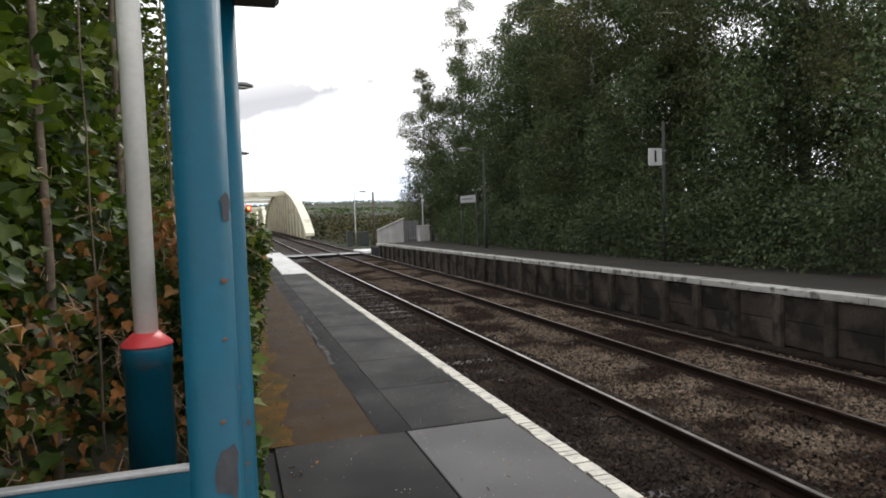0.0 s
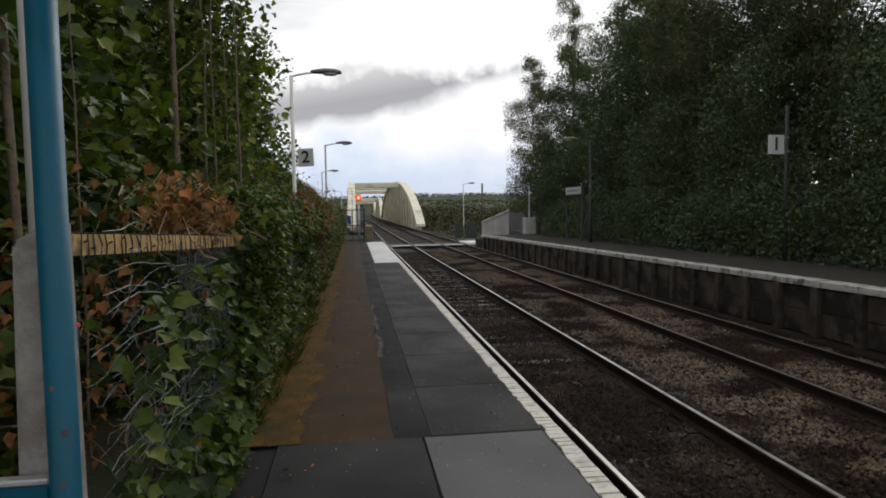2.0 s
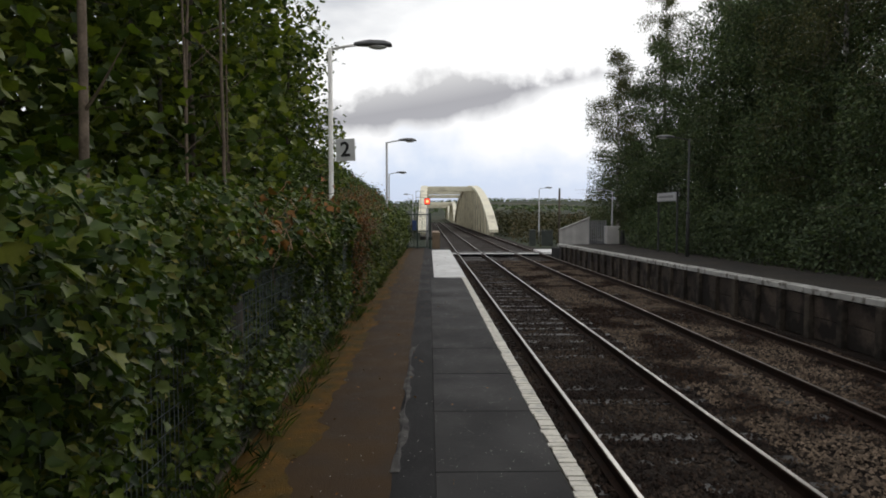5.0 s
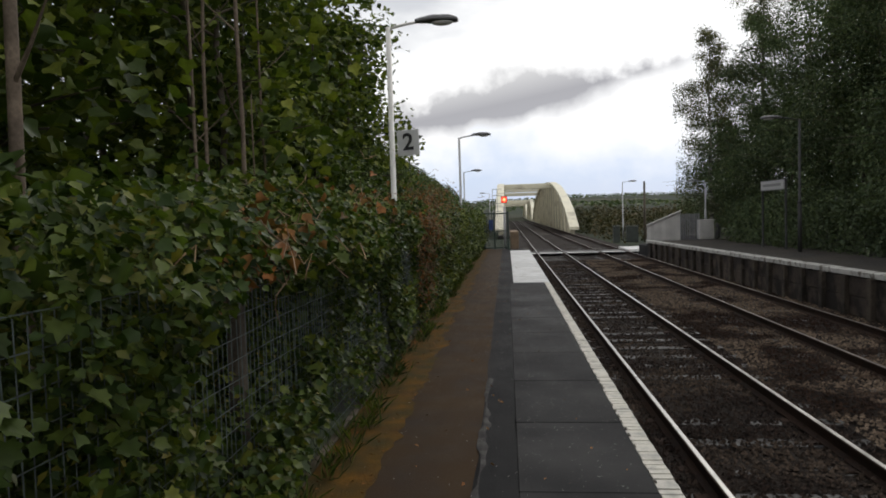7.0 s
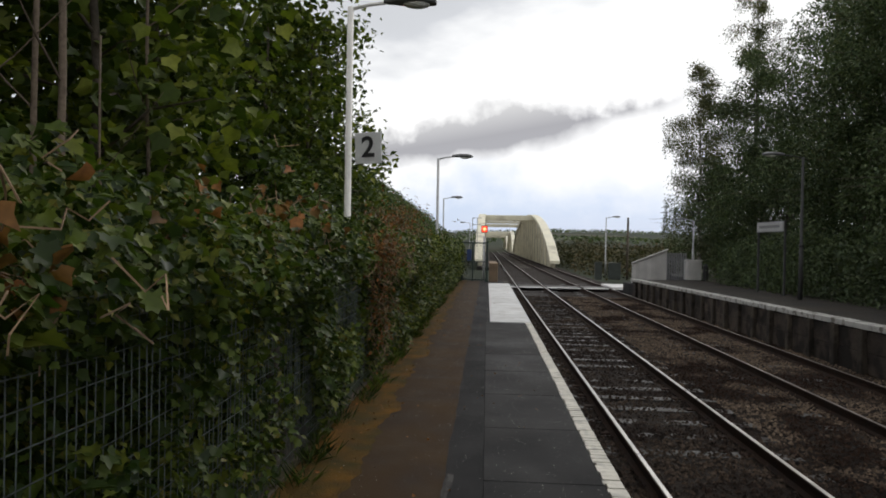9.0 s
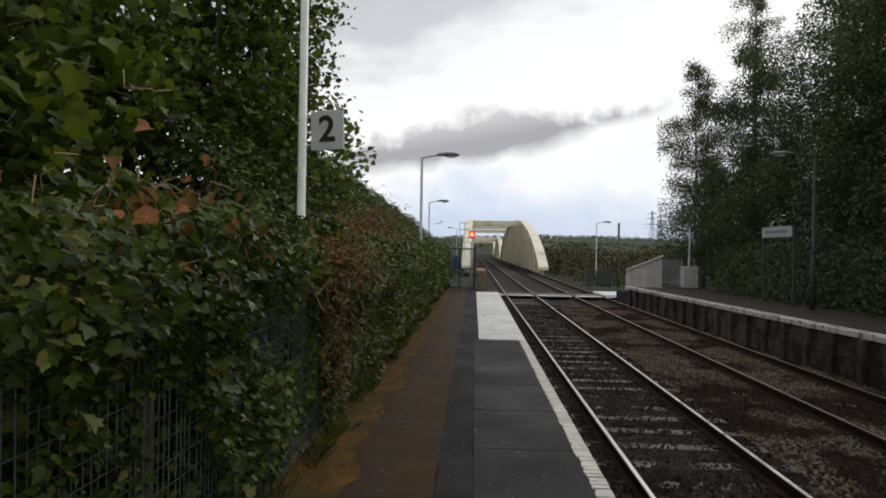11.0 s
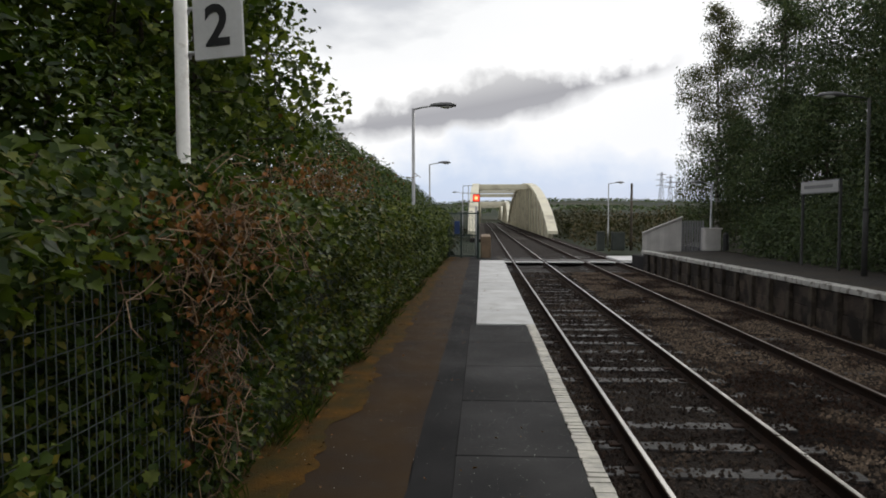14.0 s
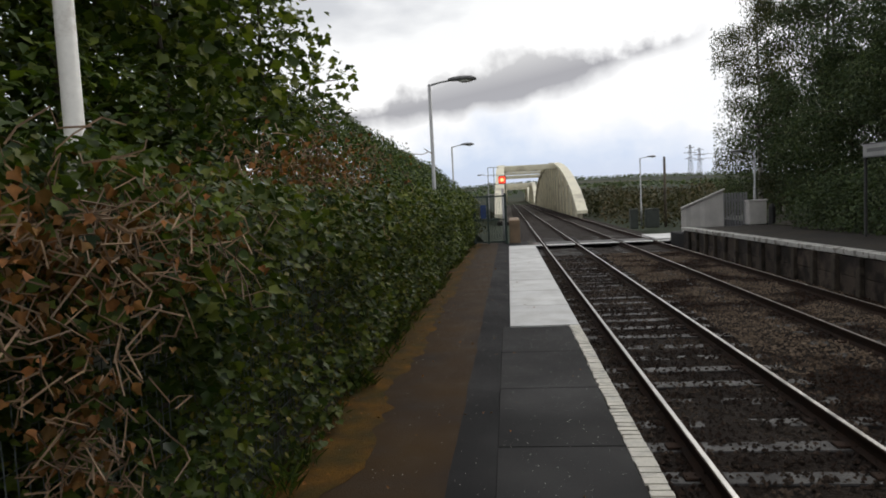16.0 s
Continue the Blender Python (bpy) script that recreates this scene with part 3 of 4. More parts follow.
def street_lamp(x, y, z0, top, arm, turn, label, mat=GALV):
    """A slim post with a short arm and a lantern; the arm points along turn degrees from +x."""
    t = thing("street_lamp", label, "lamp post", pose(x, y, z0, 0, 0, turn), group="platform lamps")
    h = top - z0
    bm = bmesh.new()
    tube(bm, [(0, 0, 0), (0, 0, 1.6), (0, 0, 1.62), (0, 0, h)], [0.065, 0.060, 0.042, 0.038], 12)
    tube(bm, [(0, 0, 1.55), (0, 0, 1.63)], [0.068, 0.068], 12)
    part("post", bm, mat, t, smooth=True)
    bm = bmesh.new()
    tube(bm, [(-0.03, 0, h - 0.03), (arm * 0.5, 0, h + 0.035), (arm, 0, h + 0.07)], 0.022, 8)
    part("arm", bm, mat, t, smooth=True)
    bm = bmesh.new()
    secs = [(arm - 0.08, 0.03, 0.035), (arm + 0.02, 0.065, 0.06), (arm + 0.18, 0.12, 0.085), (arm + 0.42, 0.12, 0.08), (arm + 0.53, 0.085, 0.05), (arm + 0.56, 0.03, 0.02)]
    rings = []
    for px, w, hh in secs:
        rings.append([bm.verts.new((px, w * math.cos(q), h + 0.075 + (hh if math.sin(q) > 0 else 0.03) * math.sin(q))) for q in [2 * math.pi * j / 12 for j in range(12)]])
    for u, v in zip(rings, rings[1:]):
        for j in range(12):
            bm.faces.new((u[j], u[(j + 1) % 12], v[(j + 1) % 12], v[j]))
    bm.faces.new(rings[0][::-1]), bm.faces.new(rings[-1])
    head = part("lantern", bm, LAMP_GREY, t, "grey lantern housing", True)
    bm = bmesh.new()
    bmesh.ops.create_uvsphere(bm, u_segments=12, v_segments=6, radius=1, matrix=Matrix.LocRotScale((arm + 0.32, 0, h + 0.05), None, (0.17, 0.09, 0.05)))
    part("bowl", bm, DIFFUSER, head, "clear lamp bowl", True)
    return t


street_lamp(-2.595, 14.0, 0.0, 4.36, 0.48, 4, "tall pale grey lamp post rising out of the hedge", POST_WHITE)
street_lamp(-2.43, 26.3, 0.0, 4.13, 0.50, 4, "slim grey lamp post behind the hedge")
street_lamp(-3.35, 43.0, -0.3, 4.05, 0.50, 4, "slim grey lamp post beyond the hedge")
street_lamp(-2.9, 84, -0.9, 4.0, 0.6, 184, "distant lamp post by the bridge")
street_lamp(8.3, 58.0, -0.9, 3.75, 0.55, 5, "lamp post beyond the crossing")
street_lamp(8.35, 26.2, 0.05, 4.25, 0.6, 178, "lamp post coloured dark for tree shade, in front of dark trees", POST_SHADED)
sp = thing("sign_pole", "slim pole coloured dark for tree shade, carrying a numbered sign", "pole")
bm = bmesh.new()
part("pole", tube(bm, [(9.10, 14.72, 0.1), (9.10, 14.72, 3.9)], [0.045, 0.04], 10), POST_SHADED, sp, smooth=True)
street_lamp(9.6, 40.5, -0.2, 2.9, 0.4, 178, "slim post beside the white hut")
wood = thing("wooden_pole", "plain dark wooden pole beyond the crossing", "pole")
bm = bmesh.new()
part("pole", tube(bm, [(10.6, 61, -1.2), (10.6, 61, 3.9)], [0.11, 0.085], 10), BARK, wood, smooth=True)


def number_sign(s, x, y, z, w, h, turn, lean, label, post_side):
    t = thing("number_sign", label, "sign", pose(x, y, z, 0, lean, turn))
    part("plate", boxed(-w / 2, w / 2, -0.012, 0.012, -h / 2, h / 2, bevel=0.004), SIGN_WHITE, t)
    n = new("numeral", text_mesh(s, h * 0.92))
    n.matrix_basis = pose(0, -0.016, 0, 90, 0, 0)
    n.parent = t
    for dz in (-0.36, 0.36):
        bm = bmesh.new()
        e = post_side * (w / 2)
        tube(bm, [(e, 0, dz * h), (e + post_side * 0.09, 0.02, dz * h)], 0.012, 6)
        tube(bm, [(e + post_side * 0.10, 0.02, dz * h - 0.02), (e + post_side * 0.10, 0.02, dz * h + 0.02)], 0.050, 10)
        part("bracket", bm, GALV, t, smooth=True)


number_sign("2", -2.345, 13.97, 2.655, 0.335, 0.375, -10, -2, "white square sign with a black 2 on the lamp post", -1)
number_sign("1", 8.81, 14.70, 2.95, 0.42, 0.46, 0, 0, "white square sign with a black 1 before trees", 1)

board = thing("station_name_board", "white name board greyed for tree shade, with a faded line of lettering on two posts", "sign", pose(8.42, 28.55, 0.05, 0, 0, -88))
part("board", boxed(-0.93, 0.93, -0.02, 0.02, 2.06, 2.36, bevel=0.01), BOARD_GREY, board)
part("board_frame", box(boxed(-0.95, 0.95, -0.024, 0.024, 2.36, 2.385), -0.95, 0.95, -0.024, 0.024, 2.035, 2.06), LAMP_GREY, board, "thin grey frame")
part("lettering", boxed(-0.74, 0.70, -0.026, -0.021, 2.17, 2.26), LAMP_GREY, board, "line of grey lettering")
for x in (-0.93, 0.93):
    part("post", boxed(x - 0.035, x + 0.035, 0.02, 0.08, 0, 2.40, bevel=0.008), POST_SHADED, board)

# ---- platform end: gate, signal, ramp wall ----
gate = thing("mesh_gate", "dark green steel mesh gate at the platform end", "gate")
part("gate_frame", box(box(box(box(box(bmesh.new(), -1.95, -1.88, 33.25, 33.32, -0.1, 1.62), -0.92, -0.84, 33.25, 33.33, -0.1, 1.66), -1.95, -0.84, 33.26, 33.31, 1.55, 1.60), -1.95, -0.84, 33.26, 33.31, 0.04, 0.09), -1.95, -0.84, 33.26, 33.31, 0.78, 0.82), GATE_GREEN, gate)
for k in range(18):
    x = -1.87 + k * 0.053
    part("bar", boxed(x, x + 0.012, 33.275, 33.29, 0.06, 1.58), GATE_GREEN, gate)
part("middle_post", boxed(-1.5, -1.44, 33.25, 33.31, -0.1, 1.6), GATE_GREEN, gate)
part("notice", boxed(-1.70, -1.52, 33.24, 33.255, 0.85, 1.30), material("blue_notice", (0.02, 0.05, 0.16), 0.5), gate, "dark blue notice")
pier = tagged(part("stone_pier", boxed(-0.78, -0.42, 33.6, 36.5, -1.3, 0.75, bevel=0.03), RUST_BRICK), "weathered sandstone pier beside the track", "pier")

sig = thing("railway_signal", "railway signal on a post showing a red light", "signal", pose(-1.05, 46, -1.2))
bm = bmesh.new()
part("post", tube(bm, [(0, 0, 0), (0, 0, 3.2)], 0.07, 10), GALV, sig, smooth=True)
part("housing", boxed(-0.19, 0.19, -0.06, 0.12, 3.42, 3.86, bevel=0.03), BLACK, sig)
bm = bmesh.new()
part("lamp_panel", boxed(-0.17, 0.17, -0.075, -0.062, 3.46, 3.82, bevel=0.005), RED_RIM, sig, "red glowing panel")
bm = bmesh.new()
bmesh.ops.create_cone(bm, cap_ends=True, segments=20, radius1=0.10, radius2=0.10, depth=0.02, matrix=pose(0, -0.09, 3.64, 90, 0, 0))
part("lens", bm, RED_LIGHT, sig, "bright red lens")
for z in (2.9, 3.4, 3.9, 4.3):
    part("guard_rail", boxed(-0.75, -0.18, 0.3, 0.33, z, z + 0.035), GALV, sig)
for x in (-0.75, -0.45):
    part("guard_post", boxed(x, x + 0.035, 0.3, 0.33, 2.6, 4.33), GALV, sig)

ramp_wall = thing("ramp_parapet", "pale boarded parapet sloping down beside the crossing ramp", "parapet")
nb = 9
for k in range(nb):
    x0 = 6.45 + k * 0.19
    bm = bmesh.new()
    h0, h1 = 0.66 + k * 0.078, 0.66 + (k + 1) * 0.078
    vs = [bm.verts.new(c) for c in ((x0, 40, -0.45), (x0 + 0.185, 40, -0.45), (x0 + 0.185, 40, h1), (x0, 40, h0), (x0, 40.05, -0.45), (x0 + 0.185, 40.05, -0.45), (x0 + 0.185, 40.05, h1), (x0, 40.05, h0))]
    for f in ((0, 1, 2, 3), (7, 6, 5, 4), (0, 4, 5, 1), (1, 5, 6, 2), (2, 6, 7, 3), (3, 7, 4, 0)):
        bm.faces.new([vs[i] for i in f])
    part("board", bm, PANEL_WHITE, ramp_wall)
bm = bmesh.new()
tube(bm, [(6.42, 39.96, 0.70), (8.2, 39.96, 1.42)], 0.045, 8)
part("handrail", bm, PANEL_WHITE, ramp_wall)
pal = thing("paling_fence", "grey metal paling fence by the platform end", "fence")
for k in range(9):
    x = 8.22 + k * 0.115
    part("paling", boxed(x, x + 0.085, 40.3, 40.33, -0.2, 1.25, bevel=0.01), FENCE_GREY, pal)
part("rail", boxed(8.2, 9.3, 40.34, 40.38, 0.9, 0.96), FENCE_GREY, pal)
hut = thing("equipment_cabinet", "small off-white railway equipment cabinet with a door", "cabinet")
part("body", boxed(9.15, 9.85, 39.9, 40.5, -0.1, 0.86, bevel=0.02), PANEL_WHITE, hut)
part("roof", boxed(9.10, 9.90, 39.85, 40.55, 0.86, 0.92, bevel=0.015), PANEL_WHITE, hut)
part("door", boxed(9.22, 9.78, 39.885, 39.9, -0.02, 0.78, bevel=0.004), PANEL_WHITE, hut)
# a short black post, built as a drum with a tapered top
short_post = thing("black_bin", "short black post beside the cabinet", "bin")
bm = bmesh.new()
part("body", tube(bm, [(9.98, 39.7, -0.1), (9.98, 39.7, 0.62), (9.98, 39.7, 0.74)], [0.13, 0.13, 0.06], 12), BLACK, short_post)
for (x, y, w, h) in ((7.6, 57, 0.5, 0.9), (8.9, 57.5, 0.9, 0.85)):
    c = thing("trackside_cabinet", "dark grey-green trackside equipment cabinet", "cabinet", pose(x, y, -1.0))
    part("body", boxed(-w / 2, w / 2, -0.25, 0.25, 0, h + 0.4, bevel=0.03), CABINET, c)
    part("lid", boxed(-w / 2 - 0.03, w / 2 + 0.03, -0.28, 0.28, h + 0.4, h + 0.45, bevel=0.01), CABINET, c)
    part("door", boxed(-w / 2 + 0.05, w / 2 - 0.05, -0.262, -0.252, 0.08, h + 0.32, bevel=0.004), CABINET, c, "dull cabinet door")


# ---- bridge ----
def girder_height(s):
    return 0.45 + 6.85 * max(0.0, 1 - abs(2 * s - 1) ** 2.4) ** 0.85


def bridge_span(y0, y1, rise, label):
    b = thing("bridge_span", label, "bridge", group="bridge spans")
    N = 20
    for x in (-1.70, 6.35):
        lo, hi = [], []
        for k in range(N + 1):
            s = k / N
            y = y0 + (y1 - y0) * s
            lo.append(((y), RAIL_Z - 0.3))
            hi.append(((y), RAIL_Z + girder_height(s) * rise))
        bot = bmesh.new()
        for k in range(N):
            box(bot, x - 0.25, x + 0.25, lo[k][0], lo[k + 1][0], RAIL_Z - 0.9, RAIL_Z - 0.15)
        part("bottom_chord", bot, WALL, b, "dark bottom chord")
        web = bmesh.new()
        for k in range(N):
            q = [web.verts.new(c) for c in ((x, lo[k][0], lo[k][1]), (x, lo[k + 1][0], lo[k + 1][1]), (x, hi[k + 1][0], hi[k + 1][1]), (x, hi[k][0], hi[k][1]))]
            q2 = [web.verts.new((c.co.x + 0.08, c.co.y, c.co.z)) for c in q]
            web.faces.new(q), web.faces.new(q2[::-1])
        part("web_plate", web, CREAM_WEB, b, "cream riveted web plates, toned darker as shade between the ribs")
        top = bmesh.new()
        prev = None
        for k in range(N + 1):
            yy, zz = hi[k]
            ring = [top.verts.new((x + dx_, yy, zz + dz_)) for dx_, dz_ in ((-0.48, -0.12), (0.54, -0.12), (0.54, 0.20), (-0.48, 0.20))]
            if prev:
                for j in range(4):
                    top.faces.new((prev[j], prev[(j + 1) % 4], ring[(j + 1) % 4], ring[j]))
            else:
                top.faces.new(ring[::-1])
            prev = ring
        top.faces.new(prev)
        part("top_chord", top, CREAM, b, "cream curved top chord")
        for k in range(1, N):
            hz = hi[k][1]
            part("stiffener", boxed(x - 0.20, x + 0.28, hi[k][0] - 0.20, hi[k][0] + 0.20, RAIL_Z - 0.2, hz - 0.12), CREAM, b)
    for s in (0.30, 0.36, 0.43, 0.50, 0.57, 0.64, 0.70):
        y = y0 + (y1 - y0) * s
        z = RAIL_Z + girder_height(s) * rise
        part("cross_beam", boxed(-1.65, 6.3, y - 0.2, y + 0.2, z - 0.62 if s in (0.30, 0.70) else z - 0.40, z + 0.05, bevel=0.03), CREAM, b)
    for s0, s1 in ((0.30, 0.36), (0.43, 0.50)):
        bm = bmesh.new()
        for xa, xb in ((-1.65, 6.3), (6.3, -1.65)):
            tube(bm, [(xa, y0 + (y1 - y0) * s0, RAIL_Z + girder_height(s0) * rise - 0.2), (xb, y0 + (y1 - y0) * s1, RAIL_Z + girder_height(s1) * rise - 0.2)], 0.10, 6)
        part("bracing", bm, CREAM, b)
    part("deck", boxed(-1.65, 6.3, y0, y1, RAIL_Z - 0.6, RAIL_Z - 0.2), WALL, b, "dark bridge deck")


bridge_span(77, 180, 1.0, "cream steel bridge span with hog-backed girders")
bridge_span(184, 230, 0.85, "smaller cream steel bridge span beyond the first")
bridge_span(234, 280, 0.85, "smaller cream steel bridge span beyond the first")


# ---- pylons ----
def pylon(x, y, z0, h):
    t = thing("pylon", "distant grey lattice electricity pylon", "pylon", pose(x, y, z0, 0, 0, 12), group="pylons")
    wid = lambda f: 3.0 * (1 - f) ** 1.2 + 0.8
    legs = [(a, b) for a in (-1, 1) for b in (-1, 1)]
    for a, b in legs:
        bm = bmesh.new()
        part("leg", tube(bm, [(a * wid(f), b * wid(f), f * h) for f in (0, 0.25, 0.5, 0.75, 1)], 0.22, 4), LAMP_GREY, t)
    bm = bmesh.new()
    fs = [0, 0.14, 0.27, 0.39, 0.5, 0.6, 0.69, 0.78, 0.86, 0.93, 1.0]
    for f0, f1 in zip(fs, fs[1:]):
        for s in (-1, 1):
            for c in (-1, 1):
                tube(bm, [(-c * wid(f0), s * wid(f0), f0 * h), (c * wid(f1), s * wid(f1), f1 * h)], 0.10, 4)
                tube(bm, [(s * wid(f0), -c * wid(f0), f0 * h), (s * wid(f1), c * wid(f1), f1 * h)], 0.10, 4)
    part("lattice", bm, LAMP_GREY, t)
    for f, w in ((0.62, 8.5), (0.78, 10), (0.93, 7.5)):
        bm = bmesh.new()
        tube(bm, [(-w, 0, f * h), (0, 0, f * h + 1.4), (w, 0, f * h)], 0.25, 4)
        tube(bm, [(-w, 0, f * h), (w, 0, f * h)], 0.25, 4)
        part("cross_arm", bm, LAMP_GREY, t)


pylon(262, 1000, 12, 52)
pylon(297, 1080, 14, 50)


# ---- shelter corner by the start ----
shelter = thing("platform_shelter", "teal blue painted tubular shelter frame with a low panel", "shelter")
posts = []
for x, y, r in ((-2.131, 0.130, 0.027), (-2.102, 1.520, 0.036)):
    bm = bmesh.new()
    tube(bm, [(x, y, 0), (x, y, 0.02), (x, y, 2.28)], [r, r, r], 24)
    posts.append(part("post", bm, BLUE, shelter, smooth=True))
    bm = bmesh.new()
    tube(bm, [(x, y, 0.003), (x, y, 0.02)], [r + 0.045, r + 0.045], 20)
    part("base_plate", bm, BLUE, shelter)


def chip(parent, x, y, z, r, deg, w, h, mat, label, seed):
    """A ragged flake of another paint lying on a round post."""
    g = random.Random(seed)
    bm = bmesh.new()
    a0 = radians(deg)
    ring = []
    for k in range(12):
        q = 2 * math.pi * k / 12
        m_ = g.uniform(0.6, 1.1)
        u, v = w * 0.5 * m_ * math.cos(q), h * 0.5 * m_ * math.sin(q)
        a = a0 + u / r
        ring.append(bm.verts.new((x + (r + 0.0012) * math.cos(a), y + (r + 0.0012) * math.sin(a), z + v)))
    c = bm.verts.new((x + (r + 0.0016) * math.cos(a0), y + (r + 0.0016) * math.sin(a0), z))
    for k in range(12):
        bm.faces.new((c, ring[k], ring[(k + 1) % 12]))
    part("paint_chip", bm, mat, parent, label)


for z, deg, w, h, mat, seed in ((1.345, -62, 0.030, 0.070, GREY_MARK, 1), (1.545, -50, 0.010, 0.007, RUST_CHIP, 2), (1.485, -55, 0.007, 0.005, RUST_CHIP, 4), (1.62, -35, 0.018, 0.030, GREY_MARK, 5), (1.40, -70, 0.006, 0.006, RUST_CHIP, 6)):
    chip(posts[0], -2.131, 0.130, z, 0.027, deg, w, h, mat, "worn patch of bare grey and rust", seed)
for z, deg, w, h, mat, seed in ((0.985, -60, 0.026, 0.030, GREY_MARK, 7), (1.10, -100, 0.012, 0.02, RUST_CHIP, 8), (0.86, -75, 0.012, 0.016, RUST_CHIP, 9)):
    chip(posts[1], -2.102, 1.520, z, 0.036, deg, w, h, mat, "worn patch of bare grey and rust", seed)
part("low_panel", boxed(-3.40, -2.14, 1.512, 1.542, 0.1, 0.85, bevel=0.004), BLUE, shelter, "teal blue low side panel")
part("panel_cap", boxed(-3.42, -2.137, 1.507, 1.546, 0.852, 0.868, bevel=0.004), GALV, shelter, "thin silver cap strip")
for x in (-3.2, -2.72, -2.24):
    bm = bmesh.new()
    bmesh.ops.create_cone(bm, cap_ends=True, segments=8, radius1=0.010, radius2=0.007, depth=0.012, matrix=pose(x, 1.507, 0.765, 90, 0, 0))
    part("bolt", bm, GALV, shelter, "small bright bolt head")
part("roof_rail", boxed(-3.6, -2.14, 1.495, 1.545, 2.265, 2.30, bevel=0.006), BLACK, shelter, "dark roof rail")
part("roof_edge", boxed(-2.16, -1.93, 1.32, 1.60, 2.275, 2.39, bevel=0.015), BLACK, shelter, "dark roof edge beam")

lamp0 = thing("shelter_lamp_post", "white round lamp post in a teal sleeve with a red collar", "lamp post", pose(-2.456, 2.285, 0))
bm = bmesh.new()
part("post", tube(bm, [(0, 0, 1.08), (0, 0, 4.6)], [0.046, 0.042], 24), POST_WHITE, lamp0, smooth=True)
bm = bmesh.new()
part("sleeve", tube(bm, [(0, 0, 0), (0, 0, 1.04), (0, 0, 1.042), (0, 0, 1.105), (0, 0, 1.12)], [0.090, 0.090, 0.096, 0.096, 0.094], 28), BLUE, lamp0, "teal blue steel sleeve", True)
bm = bmesh.new()
part("collar", tube(bm, [(0, 0, 1.118), (0, 0, 1.126), (0, 0, 1.17)], [0.100, 0.098, 0.050], 28), RED, lamp0, "red conical collar", True)

bm = bmesh.new()
C0 = [(-2.258, 1.565), (-2.105, 1.565), (-2.105, 1.685), (-2.258, 1.685)]
lo = [bm.verts.new((x, y, 0.0)) for x, y in C0]
hi = [bm.verts.new((x + dx_, y + dy_, z)) for (x, y), dx_, dy_, z in zip(C0, (0.03, -0.012, -0.012, 0.03), (0.01, 0.01, -0.01, -0.01), (1.455, 1.515, 1.51, 1.445))]
bm.faces.new(lo[::-1]), bm.faces.new(hi)
for k in range(4):
    bm.faces.new((lo[k], lo[(k + 1) % 4], hi[(k + 1) % 4], hi[k]))
bmesh.ops.bevel(bm, geom=bm.edges[:], offset=0.012, segments=2, affect="EDGES")
cpost = tagged(part("concrete_post", bm, CONCRETE), "rough stained concrete fence post", "post")
for z in (1.36, 1.05):
    bm = bmesh.new()
    bmesh.ops.create_cone(bm, cap_ends=True, segments=10, radius1=0.016, radius2=0.013, depth=0.014, matrix=pose(-2.145, 1.566, z, 90, 0, 0))
    part("bolt_hole", bm, BLACK, cpost, "dark rusty bolt hole")

# ---- wire fence with a timber rail ----
fence = thing("wire_fence", "weld mesh fence overgrown by leaves with a timber top rail", "fence")
fr = random.Random(4)


def rail_at(y):
    """Middle of the timber rail at a distance along the platform."""
    f = (y - 1.76) / 2.70
    return Vector((-2.205 + 0.03 * f, y, 1.436 - 0.110 * f))


bm = bmesh.new()
prev = None
for k in range(18):
    y = 1.76 + 2.70 * k / 17
    c = rail_at(y)
    hw, hh = 0.024 + fr.uniform(-0.001, 0.001), 0.033 + fr.uniform(-0.0015, 0.0015)
    ring = [bm.verts.new(c + Vector(o)) for o in ((hw, 0, -hh), (hw, 0, hh), (-hw, 0, hh), (-hw, 0, -hh))]
    if prev:
        for q in range(4):
            bm.faces.new((prev[q], prev[(q + 1) % 4], ring[(q + 1) % 4], ring[q]))
    else:
        bm.faces.new(ring)
    prev = ring
bm.faces.new(prev[::-1])
part("top_rail", bm, TIMBER, fence, "pale nailed timber rail")
bm = bmesh.new()
for k in range(44):
    y = 1.86 + k * 0.057 + fr.uniform(-0.018, 0.018)
    c = rail_at(y)
    tube(bm, [c + Vector((0.027, 0.0, -0.045)), c + Vector((0.028, fr.uniform(-0.02, 0.02), 0.0)), c + Vector((0.027, fr.uniform(-0.015, 0.015), 0.036)), c + Vector((0.0, 0, 0.037))], 0.0024, 4)
tagged(part("wire_wrap", bm, BLACK, fence, "dark wire wrapped over the rail"), kind="stuff")
for k in range(9):
    y = 1.88 + k * 0.11 + fr.uniform(-0.03, 0.03)
    bm = bmesh.new()
    c = rail_at(y) + Vector((0.026, 0, fr.uniform(-0.018, 0.022)))
    part("staple", tube(bm, [c + Vector((0, -0.012, 0)), c + Vector((0.004, -0.010, 0)), c + Vector((0.004, 0.010, 0.003)), c + Vector((0, 0.012, 0.003))], 0.0028, 5), RUST, fence, "bent rusty staple")
for y in (4.45, 7.4, 10.4, 13.4, 16.4, 19.4):
    part("fence_post", boxed(-2.36, -2.28, y, y + 0.08, 0, 1.40, bevel=0.01), BARK, fence, "dark weathered post")
MESH_X = -2.19
bm = bmesh.new()
y = 3.0
while y < 22:
    w = fr.uniform(-0.008, 0.008)
    tube(bm, [(MESH_X, y, 0.02), (MESH_X + w, y, 0.7), (MESH_X, y, 1.33)], 0.0023, 3, caps=False)
    y += 0.053
